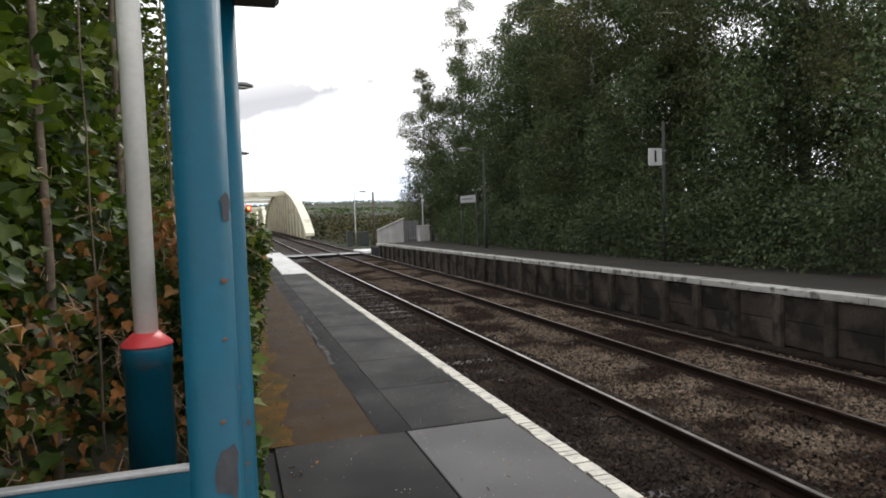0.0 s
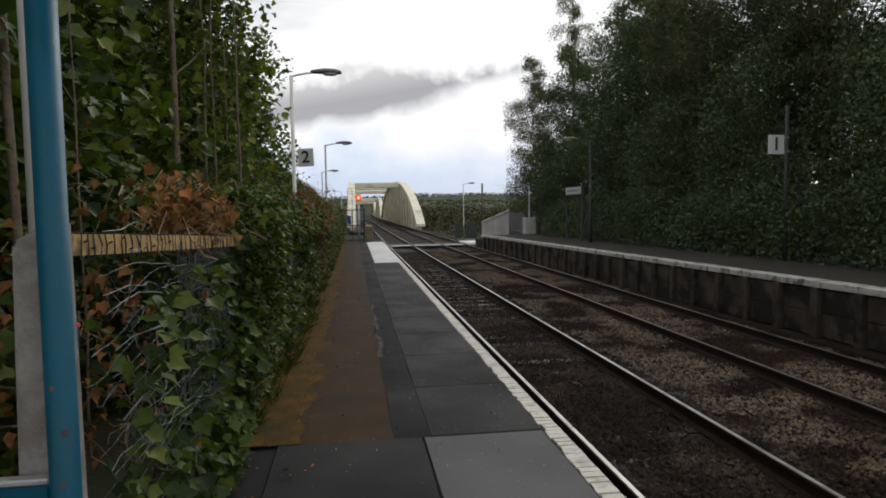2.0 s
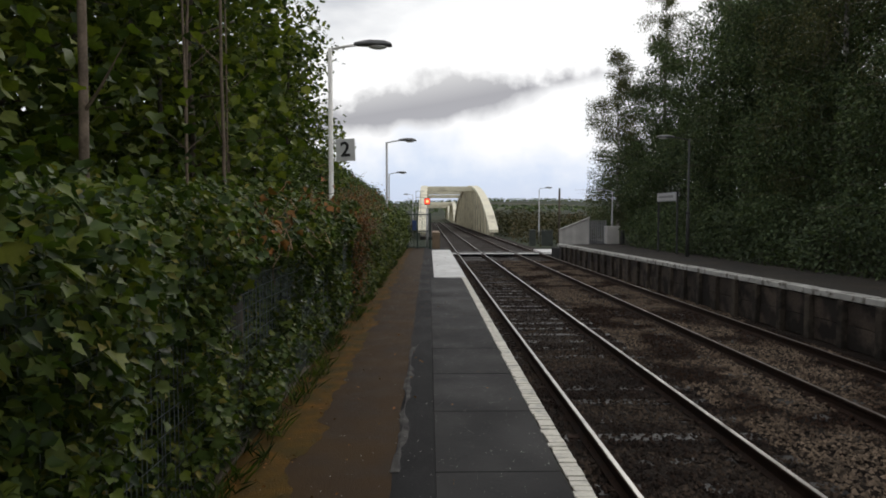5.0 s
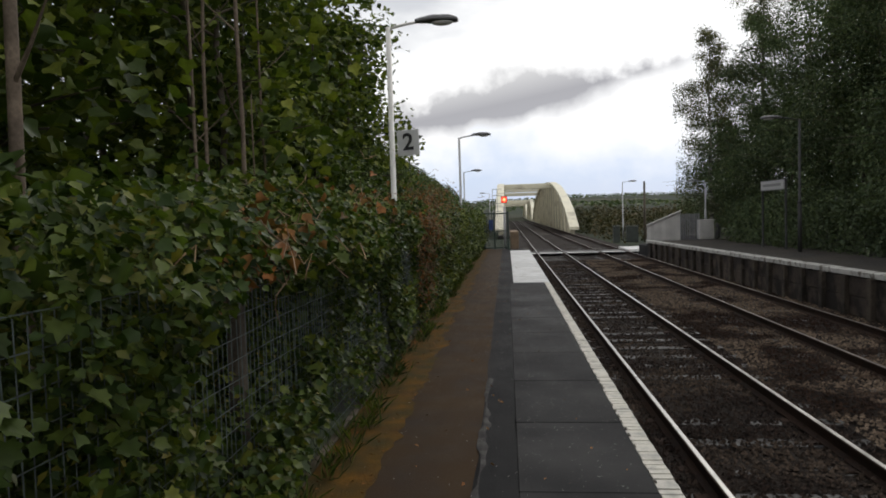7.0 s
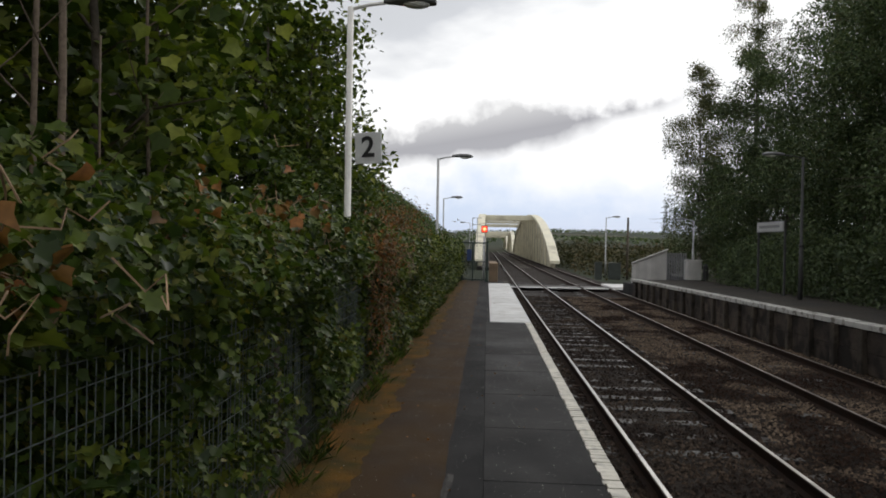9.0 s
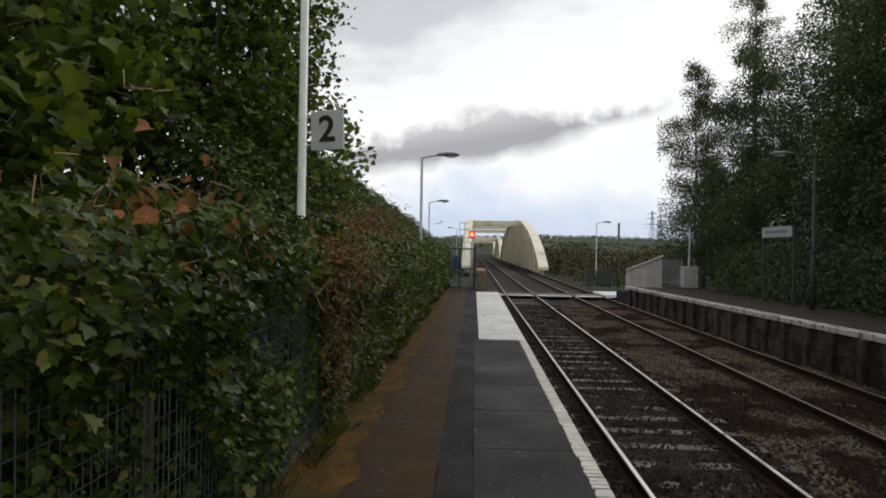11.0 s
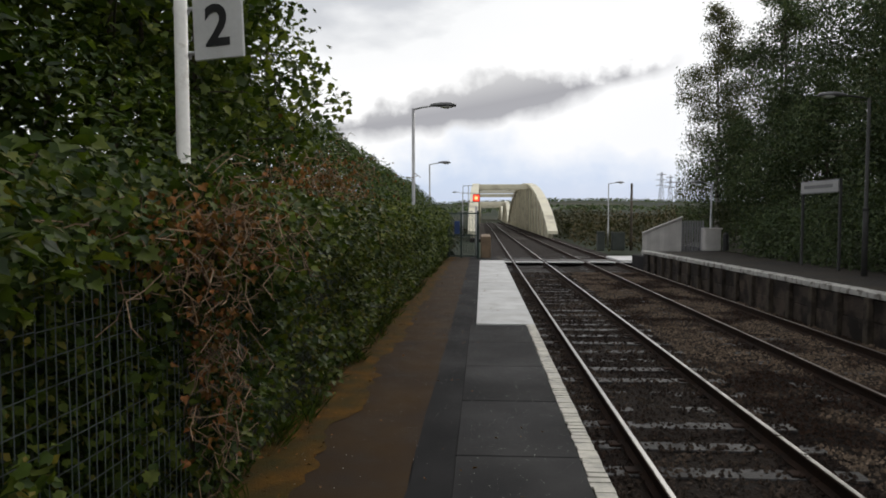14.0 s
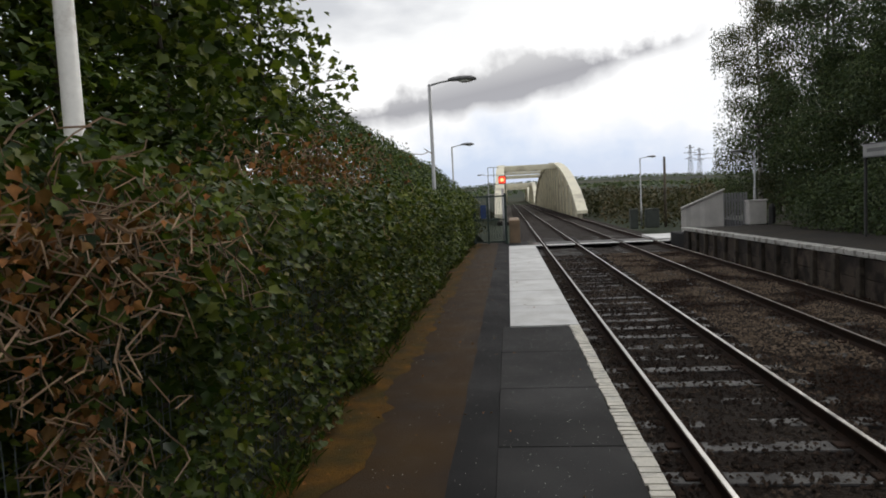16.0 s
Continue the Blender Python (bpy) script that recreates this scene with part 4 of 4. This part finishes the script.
for k in range(13):
    z = 0.10 + k * 0.103
    for y0 in np.arange(3.0, 22, 1.5):
        tube(bm, [(MESH_X + 0.004, y0, z + fr.uniform(-0.008, 0.008)), (MESH_X + 0.004, y0 + 0.75, z + fr.uniform(-0.012, 0.012)), (MESH_X + 0.004, y0 + 1.5, z)], 0.0028, 3, caps=False)
tagged(part("weld_mesh", bm, WIRE, fence, "grey-green weld mesh"), kind="stuff")
bm = bmesh.new()
for k in range(30):
    z0 = 0.10 + k * 0.046 + fr.uniform(-0.02, 0.02)
    pts = []
    ph, am = fr.uniform(0, 6), fr.uniform(0.02, 0.07)
    y0, y1 = 1.86 + fr.uniform(0, 0.25), 3.1 + fr.uniform(-0.2, 0.7)
    for j in range(15):
        f = j / 14
        pts.append(Vector((-2.17 + 0.05 * math.sin(ph + 5 * f) + fr.uniform(-0.008, 0.008), y0 + (y1 - y0) * f, z0 + am * math.sin(ph + 7 * f) + 0.16 * f * (1 - z0) + fr.uniform(-0.012, 0.012))))
    tube(bm, pts, 0.0015, 4, caps=False)
for k in range(60):
    y0, z0 = fr.uniform(2.0, 4.2), fr.uniform(0.2, 1.5)
    pts = [Vector((-2.17 + fr.uniform(-0.05, 0.08), y0, z0))]
    for j in range(7):
        pts.append(pts[-1] + Vector((fr.uniform(-0.03, 0.03), fr.uniform(-0.05, 0.10), fr.uniform(-0.10, 0.06))))
    tube(bm, pts, 0.0015, 3, caps=False)
tagged(part("wire_tangle", bm, WIRE, fence, "tangled loose wire"), kind="stuff")

# ---- foliage ----
bank_v, bank_f = [], []
bx = [-2.2, -2.9, -4.0, -6.0, -9.0, -16.0]
bz = [0.0, 0.15, 0.35, 0.5, 0.3, -1.3]
by = list(np.arange(-15, 62, 1.0))
for y in by:
    for x, z in zip(bx, bz):
        drop = 1.0 if y < 40 else max(0.0, 1 - (y - 40) / 12)
        bank_v.append((x, y, (z + 0.08 * noise.noise((x, y, 7))) * drop - 1.3 * (1 - drop)))
for j in range(len(by) - 1):
    for i in range(len(bx) - 1):
        bank_f.append((j * 6 + i + 1, j * 6 + i, (j + 1) * 6 + i, (j + 1) * 6 + i + 1))
tagged(new("left_bank", sheet_mesh("left_bank", bank_v, bank_f, SOIL, True)), "dark soil bank under the hedge", "bank", kind="structure")
# added mound, rising to the right, that stops light below the far trees
rb = bmesh.new()
for k, (xa, xb, za, zb) in enumerate(((9.9, 12.5, 0.1, 0.5), (12.5, 17, 0.5, 2.4), (17, 30, 2.4, 3.2))):
    rb.faces.new([rb.verts.new(c) for c in ((xa, -15, za), (xb, -15, zb), (xb, 46, zb * 0.6), (xa, 46, za - 0.2))])
rb.faces.new([rb.verts.new(c) for c in ((9.9, 46, -0.1), (30, 46, 1.9), (34, 60, -1.3), (9.9, 54, -1.3))])
tagged(part("right_bank", rb, SOIL), "soil bank added behind the far platform to block light under the trees", "bank", kind="structure")


def leafy(name, label, category, pts, size, mat, shape, seed, out=None, kind="stuff", droop=0.5):
    ob = new(name, leaf_mesh(name, np.asarray(pts), size, mat, shape, droop, None if out is None else np.asarray(out, float)[None, :], seed))
    return tagged(ob, label, category, kind=kind)


def fbm(p, s):
    return noise.noise((p[0] * s, p[1] * s, p[2] * s))


def fill(n, box_, keep, seed):
    """Random places in a box that a shape test keeps."""
    g = random.Random(seed)
    pts = []
    x0, x1, y0, y1, z0, z1 = box_
    tries = 0
    while len(pts) < n and tries < n * 30:
        tries += 1
        p_ = (g.uniform(x0, x1), g.uniform(y0, y1), g.uniform(z0, z1))
        if keep(p_, g):
            pts.append(p_)
    return pts


def hedge_top(y):
    return 1.72 + 0.26 * noise.noise((y * 0.55, 2, 0)) + 0.14 * noise.noise((y * 2.1, 5, 0)) - max(0, y - 26) * 0.018


def hedge_front(p_, g):
    x, y, z = p_
    top = hedge_top(y)
    if z > top:
        return False
    bulge = (-2.05 if z > 0.3 else -2.17) + 0.24 * noise.noise((y * 0.75, z * 0.9, 1)) + 0.10 * noise.noise((y * 2.2, z * 2.4, 6)) + 0.16 * math.exp(-((z - 1.38) / 0.22) ** 2) - 0.45 * max(0, z - 1.5)
    if y > 13:
        bulge += 0.10
    if x > bulge:
        return False
    depth = bulge - x
    dens = fbm((y, z, x), 1.5) * 0.9 + 0.48
    if y < 13.5 and z < 1.15:
        dens -= 0.05
    if depth < 0.22 and dens < (0.30 if y < 13.5 else 0.20):
        return False
    return g.random() < math.exp(-depth * 1.6)


leafy("hedge", "dense green sycamore and bramble hedge grown through a wire fence", "hedge", fill(40000, (-3.0, -1.85, 4.3, 14, 0.0, 1.9), hedge_front, 11), 0.046, LEAF, LOBED, 1, (0.7, -0.2, 0.2))
leafy("hedge", "broad lobed sycamore leaves along the fence", "hedge", fill(5200, (-2.9, -1.85, 4.2, 14, 0.1, 1.95), hedge_front, 18), 0.078, LEAF_MAPLE, MAPLE, 19, (0.7, -0.2, 0.2))
leafy("hedge", "dense green bramble hedge along the platform", "hedge", fill(46000, (-3.1, -1.80, 14, 36, 0.0, 1.95), hedge_front, 12), 0.056, LEAF_MAPLE, LOBED, 2, (0.7, -0.3, 0.3))
leafy("hedge", "small bramble and ivy leaves among the hedge", "hedge", fill(20000, (-2.9, -1.85, 4.3, 22, 0.0, 1.9), hedge_front, 16), 0.045, LEAF_BRIGHT, OVAL, 17, (0.9, -0.2, 0.3))
leafy("hedge", "green weeds and ivy at the foot of the wire fence", "hedge", fill(1300, (-2.45, -1.88, 2.15, 4.6, 0.0, 1.3), lambda p_, g: p_[0] < -2.08 + 0.14 * noise.noise((p_[1] * 2, p_[2] * 2, 0)) and p_[0] > -2.26 and g.random() < (0.9 - 0.55 * p_[2]) * (0.35 + 0.65 * (p_[1] - 2.1) / 2.4 + max(0, 0.5 - p_[2])), 13), 0.080, LEAF, LOBED, 3, (0.9, -0.2, 0.3))
leafy("ivy", "dark leaves behind the wire fence", "shrubs", fill(2600, (-3.9, -2.95, 1.9, 5.2, 0.0, 2.6), lambda p_, g: g.random() < 0.8, 14), 0.11, LEAF, LOBED, 15, (0.5, -0.3, 0.4))


def slope_top(x, y):
    d = -2.6 - x
    h = 1.55 + 1.05 * d + 0.30 * noise.noise((x * 0.8, y * 0.6, 4)) + 0.2 * noise.noise((x * 2, y * 1.8, 9))
    cap = 4.3 - 0.065 * max(0, y - 22) + 0.35 * noise.noise((y * 0.5, 1, 1))
    return min(h, cap)


def slope_keep(p_, g):
    x, y, z = p_
    t_ = slope_top(x, y)
    if z > t_:
        return False
    return g.random() < math.exp(-(t_ - z) * 2.2)


leafy("shrub_bank", "tall green bramble and shrub bank behind the platform hedge", "shrubs", fill(56000, (-6.2, -2.5, 14, 44, 0.6, 4.8), slope_keep, 21), 0.10, LEAF, OVAL, 4, (0.5, -0.4, 0.6))
leafy("shrub_bank", "tangled green undergrowth below the young trees", "shrubs", fill(16000, (-5.8, -2.75, 4.2, 16, 0.3, 2.3), lambda p_, g: p_[2] < 1.7 + 0.25 * (-2.6 - p_[0]) + 0.3 * fbm(p_, 0.9) and g.random() < math.exp(-abs(p_[2] - 1.7) * 1.1), 22), 0.10, LEAF, LOBED, 5, (0.6, -0.3, 0.5))


def dry_patch(cx, cy, cz, rx, ry, rz, n, seed, label, size=0.055, stems=0.9):
    g = np.random.default_rng(seed)
    pts = np.stack([g.normal(cx, rx, n), g.normal(cy, ry, n), g.normal(cz, rz, n)], 1)
    t_ = thing("dead_foliage", label, "dead leaves", group="dead foliage")
    o = new("dead_leaves", leaf_mesh("dead_leaves", pts, size, LEAF_BROWN, LOBED, 0.8, None, seed, fold=0.6))
    o.parent = t_
    r_ = random.Random(seed)
    bm = bmesh.new()
    for k in range(max(40, int(n * stems))):
        s_ = Vector((r_.gauss(cx, rx), r_.gauss(cy, ry), r_.gauss(cz, rz)))
        ps = [s_]
        for j in range(4):
            ps.append(ps[-1] + Vector((r_.uniform(-0.05, 0.07), r_.uniform(-0.11, 0.11), r_.uniform(-0.09, 0.06))))
        tube(bm, ps, 0.0032, 3, caps=False)
    part("dry_stems", bm, STEM, t_)


dry_patch(-2.34, 3.8, 1.53, 0.11, 0.30, 0.085, 460, 31, "curled brown dead leaves over the fence rail", 0.052, 0.25)
dry_patch(-2.9, 3.3, 0.9, 0.25, 0.5, 0.4, 170, 32, "hanging brown dead leaves behind the fence", 0.072, 0.35)
dry_patch(-3.25, 2.5, 0.75, 0.22, 0.4, 0.35, 220, 39, "curled brown dead leaves beside the lamp post", 0.072, 0.35)
dry_patch(-2.5, 3.6, 0.45, 0.10, 0.4, 0.25, 60, 40, "brown dead leaves caught in the wire fence")
dry_patch(-2.10, 7.3, 1.45, 0.12, 0.40, 0.10, 70, 33, "brown dead leaves among the hedge", 0.072, 0.35)
dry_patch(-2.08, 13.25, 1.42, 0.14, 0.42, 0.11, 760, 34, "mass of dry brown bramble on the hedge", 0.036, 0.4)
dry_patch(-2.03, 13.05, 0.85, 0.06, 0.12, 0.28, 190, 35, "dry brown bramble hanging down the hedge", 0.036, 0.5)
dry_patch(-2.45, 16.5, 1.78, 0.30, 0.6, 0.18, 520, 36, "reddish brown dying bramble on the hedge", 0.038, 0.4)
dry_patch(-3.0, 20.5, 2.1, 0.4, 0.9, 0.2, 300, 37, "reddish brown dying bramble on the hedge", 0.038, 0.4)
dry_patch(-2.35, 10.2, 1.65, 0.2, 0.6, 0.15, 90, 38, "brown dead leaves among the hedge", 0.072, 0.35)


def tree(name, label, h, crown_r, crown_z0, n_leaves, leaf, mat, bark, shape, seed, stems=1, droop=0.5, spread=3.0, lean=0.0, tr=0.11):
    """A tapered trunk with limbs, and a crown of single leaves gathered round the twigs."""
    g = random.Random(seed)
    t_ = thing(name, label, "tree")
    bm = bmesh.new()
    twigs = []
    for s in range(stems):
        ox, oy = (g.uniform(-0.5, 0.5), g.uniform(-0.5, 0.5)) if stems > 1 else (0, 0)
        hh = h * g.uniform(0.85, 1.0)
        ax = [Vector((ox, oy, 0))]
        for k in range(1, 9):
            f = k / 8
            ax.append(Vector((ox + lean * f + g.uniform(-0.06, 0.06) * h * 0.1, oy + g.uniform(-0.06, 0.06) * h * 0.1, hh * f)))
        r0 = tr * (1 if stems == 1 else 0.55)
        tube(bm, ax, [r0 * (1 - 0.93 * k / 8) + 0.006 for k in range(9)], 8)
        nl = int((46 if stems == 1 else 13))
        for k in range(nl):
            f = crown_z0 + (1 - crown_z0) * (k + g.random()) / nl
            i = min(7, int(f * 8))
            p0 = ax[i].lerp(ax[i + 1], f * 8 - i)
            a = g.uniform(0, 6.283)
            q_ = (f - crown_z0) / (1 - crown_z0)
            reach = crown_r * (math.sin(min(0.93, q_ * 0.85 + 0.20) * math.pi) ** 0.8 * 0.95 + 0.08) * g.uniform(0.6, 1.15)
            reach = min(reach, crown_r * 0.8) if stems > 1 else reach
            d = Vector((math.cos(a), math.sin(a), g.uniform(0.15, 0.7)))
            p1 = p0 + d * reach * 0.55
            p2 = p1 + Vector((d.x, d.y, d.z * 0.3 - droop * 0.3)) * reach * 0.5
            tube(bm, [p0, p1, p2], [0.25 * r0 * (1 - 0.7 * f) + 0.008, 0.012, 0.005], 5, caps=False)
            for w in (0.35, 0.55, 0.75, 0.9, 1.0):
                twigs.append((p0.lerp(p1, w / 0.55) if w < 0.55 else p1.lerp(p2, (w - 0.55) / 0.45), (0.12 + 0.115 * reach if stems == 1 else 0.14 + 0.20 * reach) * g.uniform(0.6, 1.1)))
        for k in range(30 if stems == 1 else 6):
            w = (0.55 if stems == 1 else 0.8) + (0.45 if stems == 1 else 0.2) * k / (29 if stems == 1 else 5)
            i = min(7, int(w * 8))
            a, o = g.uniform(0, 6.283), g.uniform(0.0, 1.0) * ((1 - w) * 2.6 + 0.05)
            twigs.append((ax[i].lerp(ax[i + 1], w * 8 - i) + Vector((o * math.cos(a), o * math.sin(a), 0)), 0.11 + 0.42 * (1 - w)))
    part("trunk", bm, bark, t_, smooth=True)
    rg = np.random.default_rng(seed)
    c = np.array([list(p_) for p_, _ in twigs])
    r = np.array([q_ for _, q_ in twigs])
    w = r ** 1.5
    pick = rg.choice(len(c), n_leaves, p=w / w.sum())
    off = np.clip(rg.normal(0, 1, (n_leaves, 3)), -1.7, 1.7) * r[pick][:, None] * np.array([1, 1, 0.85])
    if droop > 0.6:
        off[:, 2] -= np.abs(rg.normal(0, 0.5, n_leaves)) * r[pick] * 1.3
    pos = c[pick] + off
    pos = pos[np.hypot(pos[:, 0], pos[:, 1]) < crown_r * spread]
    o = new("crown", leaf_mesh("crown", pos, leaf, mat, shape, droop, None, seed))
    o.parent = t_
    return t_


def grove(protos, places):
    """The first places take the built trees, the rest take copies of them."""
    used = set()
    for k, (i, x, y, z, rz) in enumerate(places):
        if i not in used:
            protos[i].matrix_basis = pose(x, y, z, 0, 0, rz)
            used.add(i)
    seen_ = set()
    for i, x, y, z, rz in places:
        if i in seen_:
            copy_thing(protos[i], pose(x, y, z, 0, 0, rz))
        seen_.add(i)


birch = "tall silver birch with drooping sparse green foliage"
oak = "tall dense dark green deciduous tree"
B = [tree("birch_tree", birch, 16.2, 2.6, 0.14, 32000, 0.095, LEAF_BIRCH, BARK_BIRCH, OVAL, 101, droop=0.9, spread=0.95),
     tree("birch_tree", birch, 12.6, 2.0, 0.12, 30000, 0.092, LEAF_BIRCH, BARK_BIRCH, OVAL, 102, droop=0.9, spread=0.95),
     tree("broadleaf_tree", oak, 12.8, 3.6, 0.05, 36000, 0.115, LEAF_DARK, BARK, OVAL, 103, tr=0.16, spread=0.95),
     tree("broadleaf_tree", oak, 10.5, 3.4, 0.04, 32000, 0.110, LEAF_DARK, BARK, OVAL, 104, tr=0.15, spread=0.95),
     tree("broadleaf_tree", oak, 6.2, 2.9, 0.03, 26000, 0.110, LEAF_DARK, BARK, OVAL, 105, tr=0.10, spread=0.95)]
tr_ = random.Random(77)
places = [(1, 10.2, 41.6, 0.0, 20), (4, 11.6, 43.0, -0.2, 0), (0, 12.4, 40.2, 0.0, 50), (3, 11.8, 38.4, 0, 100), (4, 11.3, 36.0, 0, 200)]
for k, y in enumerate((33.5, 30.5, 28, 25, 22, 19, 16.5, 13.5, 10.5)):
    places.append(((2, 0, 2, 2, 0, 2, 1, 2, 0)[k], 12.2 + tr_.uniform(-0.7, 0.9), y + tr_.uniform(-0.6, 0.6), 0.1, tr_.uniform(0, 360)))
for k, y in enumerate((34, 28.5, 23, 17.5, 13, 9)):
    places.append((4, 11.2 + tr_.uniform(-0.2, 0.4), y, 0.1, tr_.uniform(0, 360)))
for k, y in enumerate((36.5, 33, 29, 25, 21, 17, 13)):
    places.append(((3, 2, 3, 3, 2, 3, 2)[k], 15.4 + tr_.uniform(-0.6, 0.8), y, 0.9, tr_.uniform(0, 360)))
grove(B, places)

leafy("far_hedge", "dark green hedge along the back of the far platform", "hedge", fill(52000, (8.6, 11.6, 6, 44, 0.0, 2.7), lambda p_, g: p_[2] < 2.0 + 0.45 * noise.noise((p_[1] * 0.6, 3, 3)) + (p_[0] - 9.6) * 0.5 and p_[0] > (8.95 if p_[1] < 35 else 10.3) + 0.30 * noise.noise((p_[1] * 0.8, p_[2], 0)) and g.random() < math.exp(-(p_[0] - 8.7) * 0.7), 41), 0.105, LEAF_DARK, OVAL, 6, (-0.8, -0.2, 0.3))

syc = "young sycamore with slender stems and broad green leaves"
S = [tree("sycamore_tree", syc, 7.6, 1.7, 0.12, 4400, 0.120, LEAF_TREE, BARK, LOBED, 201, stems=3, droop=0.35, spread=1.15, tr=0.09),
     tree("sycamore_tree", syc, 6.6, 1.5, 0.15, 3900, 0.115, LEAF_TREE, BARK, LOBED, 202, stems=2, droop=0.35, spread=1.15, tr=0.08),
     tree("sycamore_tree", syc, 5.4, 1.4, 0.10, 3300, 0.110, LEAF_TREE, BARK, LOBED, 203, stems=2, droop=0.35, spread=1.15, tr=0.07)]
places = []
for k, (x, y) in enumerate(((-4.75, 2.7), (-4.5, 4.6), (-4.7, 6.5), (-4.7, 8.4), (-4.05, 11.1), (-4.6, 12.6), (-4.7, 14.6), (-5.0, 16.8), (-5.4, 19.0), (-5.6, 3.5), (-5.7, 6.0), (-5.3, 8.9), (-5.4, 11.8), (-5.8, 14.5), (-5.0, 0.6), (-6.4, 1.4), (-4.5, 17.8), (-4.7, 21.0), (-5.4, 22.5), (-7.0, 5.0), (-7.2, 9.2), (-7.0, 13.2), (-7.2, 17.0), (-6.8, 1.0))):
    i = (0, 1, 0)[k % 3] if y < 12 else (1 if y < 14 or 16 < y < 22 else 2)
    places.append((i, x, y, 0.25, tr_.uniform(0, 360)))
grove(S, places)

# stems standing behind the hedge
for x, y, h, r in ((-2.88, 9.0, 5.2, 0.022), (-3.43, 9.6, 5.2, 0.022), (-3.15, 8.8, 5.0, 0.016), (-3.2, 7.1, 5.2, 0.040), (-3.04, 3.3, 5.0, 0.027), (-3.3, 10.6, 4.2, 0.018), (-2.98, 9.5, 2.6, 0.010), (-2.9, 3.75, 3.0, 0.009)):
    st = thing("sapling_stem", "slender bare grey-brown sapling stem behind the hedge", "stem", group="sapling stems")
    bm = bmesh.new()
    ax_ = [Vector((x, y, 0))]
    for k in range(1, 8):
        ax_.append(Vector((x + 0.05 * noise.noise((x * 5, k * 0.7, 1)), y + 0.06 * noise.noise((y * 5, k * 0.7, 2)), h * k / 7)))
    tube(bm, ax_, [r * (1 - 0.5 * k / 7) for k in range(8)], 9)
    part("stem", bm, STEM_BARK, st, smooth=True)
    for k in (3, 4, 5):
        bm = bmesh.new()
        a = tr_.uniform(0, 6.28)
        p0 = ax_[k]
        part("twig", tube(bm, [p0, p0 + Vector((0.18 * math.cos(a), 0.18 * math.sin(a), 0.16)), p0 + Vector((0.42 * math.cos(a), 0.42 * math.sin(a), 0.42))], [r * 0.35, r * 0.25, 0.002], 5), STEM_BARK, st)

# distant scrub right and left of the bridge
leafy("distant_scrub", "dark green scrub between the crossing and the bridge", "shrubs", fill(30000, (7.6, 45, 60, 120, -1.3, 4.4), lambda p_, g: p_[2] < 0.9 + 1.7 * noise.noise((p_[0] * 0.22, p_[1] * 0.09, 0)) + 0.022 * (p_[1] - 62) + 0.5 * noise.noise((p_[0] * 0.9, p_[1] * 0.5, 3)) and p_[0] > 8.2 + 0.0 * p_[1], 51), 0.36, SCRUB, OVAL, 7)
leafy("distant_scrub", "dark green scrub beside the bridge approach", "shrubs", fill(5000, (-30, -2.6, 55, 110, -1.2, 2.4), lambda p_, g: p_[2] < 0.3 + 0.9 * noise.noise((p_[0] * 0.2, p_[1] * 0.1, 8)), 52), 0.36, SCRUB, OVAL, 8)
leafy("distant_woods", "far woodland belt under the hills", "woods", fill(9000, (-500, 700, 380, 800, -2, 16), lambda p_, g: p_[2] < ground_height(p_[0], p_[1]) + 3 + 3 * noise.noise((p_[0] * 0.02, p_[1] * 0.01, 0)) and p_[2] > ground_height(p_[0], p_[1]) - 2, 53), 4.0, LEAF_DARK, OVAL, 9)

# ---- fallen leaves and grass tufts ----
lg = random.Random(91)
leafy("fallen_leaves", "small pale and yellow fallen leaves on the platform", "leaf litter", [(lg.uniform(-2.0, -0.2) if lg.random() < 0.25 else -2.1 + 0.35 * lg.random() ** 2, lg.uniform(2.5, 30), 0.006) for _ in range(1000)], 0.030, LEAF_BROWN, OVAL, 61, (0, 0, 0.3), droop=0.0)
BLADE = np.array([(0, 0), (-0.03, 0.4), (0, 1.0), (0.03, 0.4)])
tufts = []
for _ in range(150):
    ty, tx = lg.uniform(4.6, 33), -2.12 + lg.uniform(-0.05, 0.14)
    tufts += [(tx + lg.gauss(0, 0.04), ty + lg.gauss(0, 0.05), 0.0) for _ in range(14)]
leafy("grass_tufts", "short green and straw grass tufts below the hedge", "grass", tufts, 0.16, LEAF, BLADE, 62, (0.3, 0, 1.6), droop=-0.9)
leafy("grit", "pale grit and crumbs scattered on the dark paving", "grit", [(lg.uniform(-0.88, -0.15) if lg.random() < 0.7 else lg.uniform(-1.9, -0.9), lg.uniform(2.5, 26), 0.0065) for _ in range(3500)], 0.008, COPING, OVAL, 63, (0, 0, 0.2), droop=0.0)
leafy("ridge_trees", "line of far trees along the hill ridge", "woods", fill(9000, (-700, 1100, 1250, 1700, 0, 75), lambda p_, g: 0 < p_[2] - ground_height(p_[0], p_[1]) < 5 + 6 * noise.noise((p_[0] * 0.012, p_[1] * 0.006, 2)), 54), 5.0, LEAF_DARK, OVAL, 10)
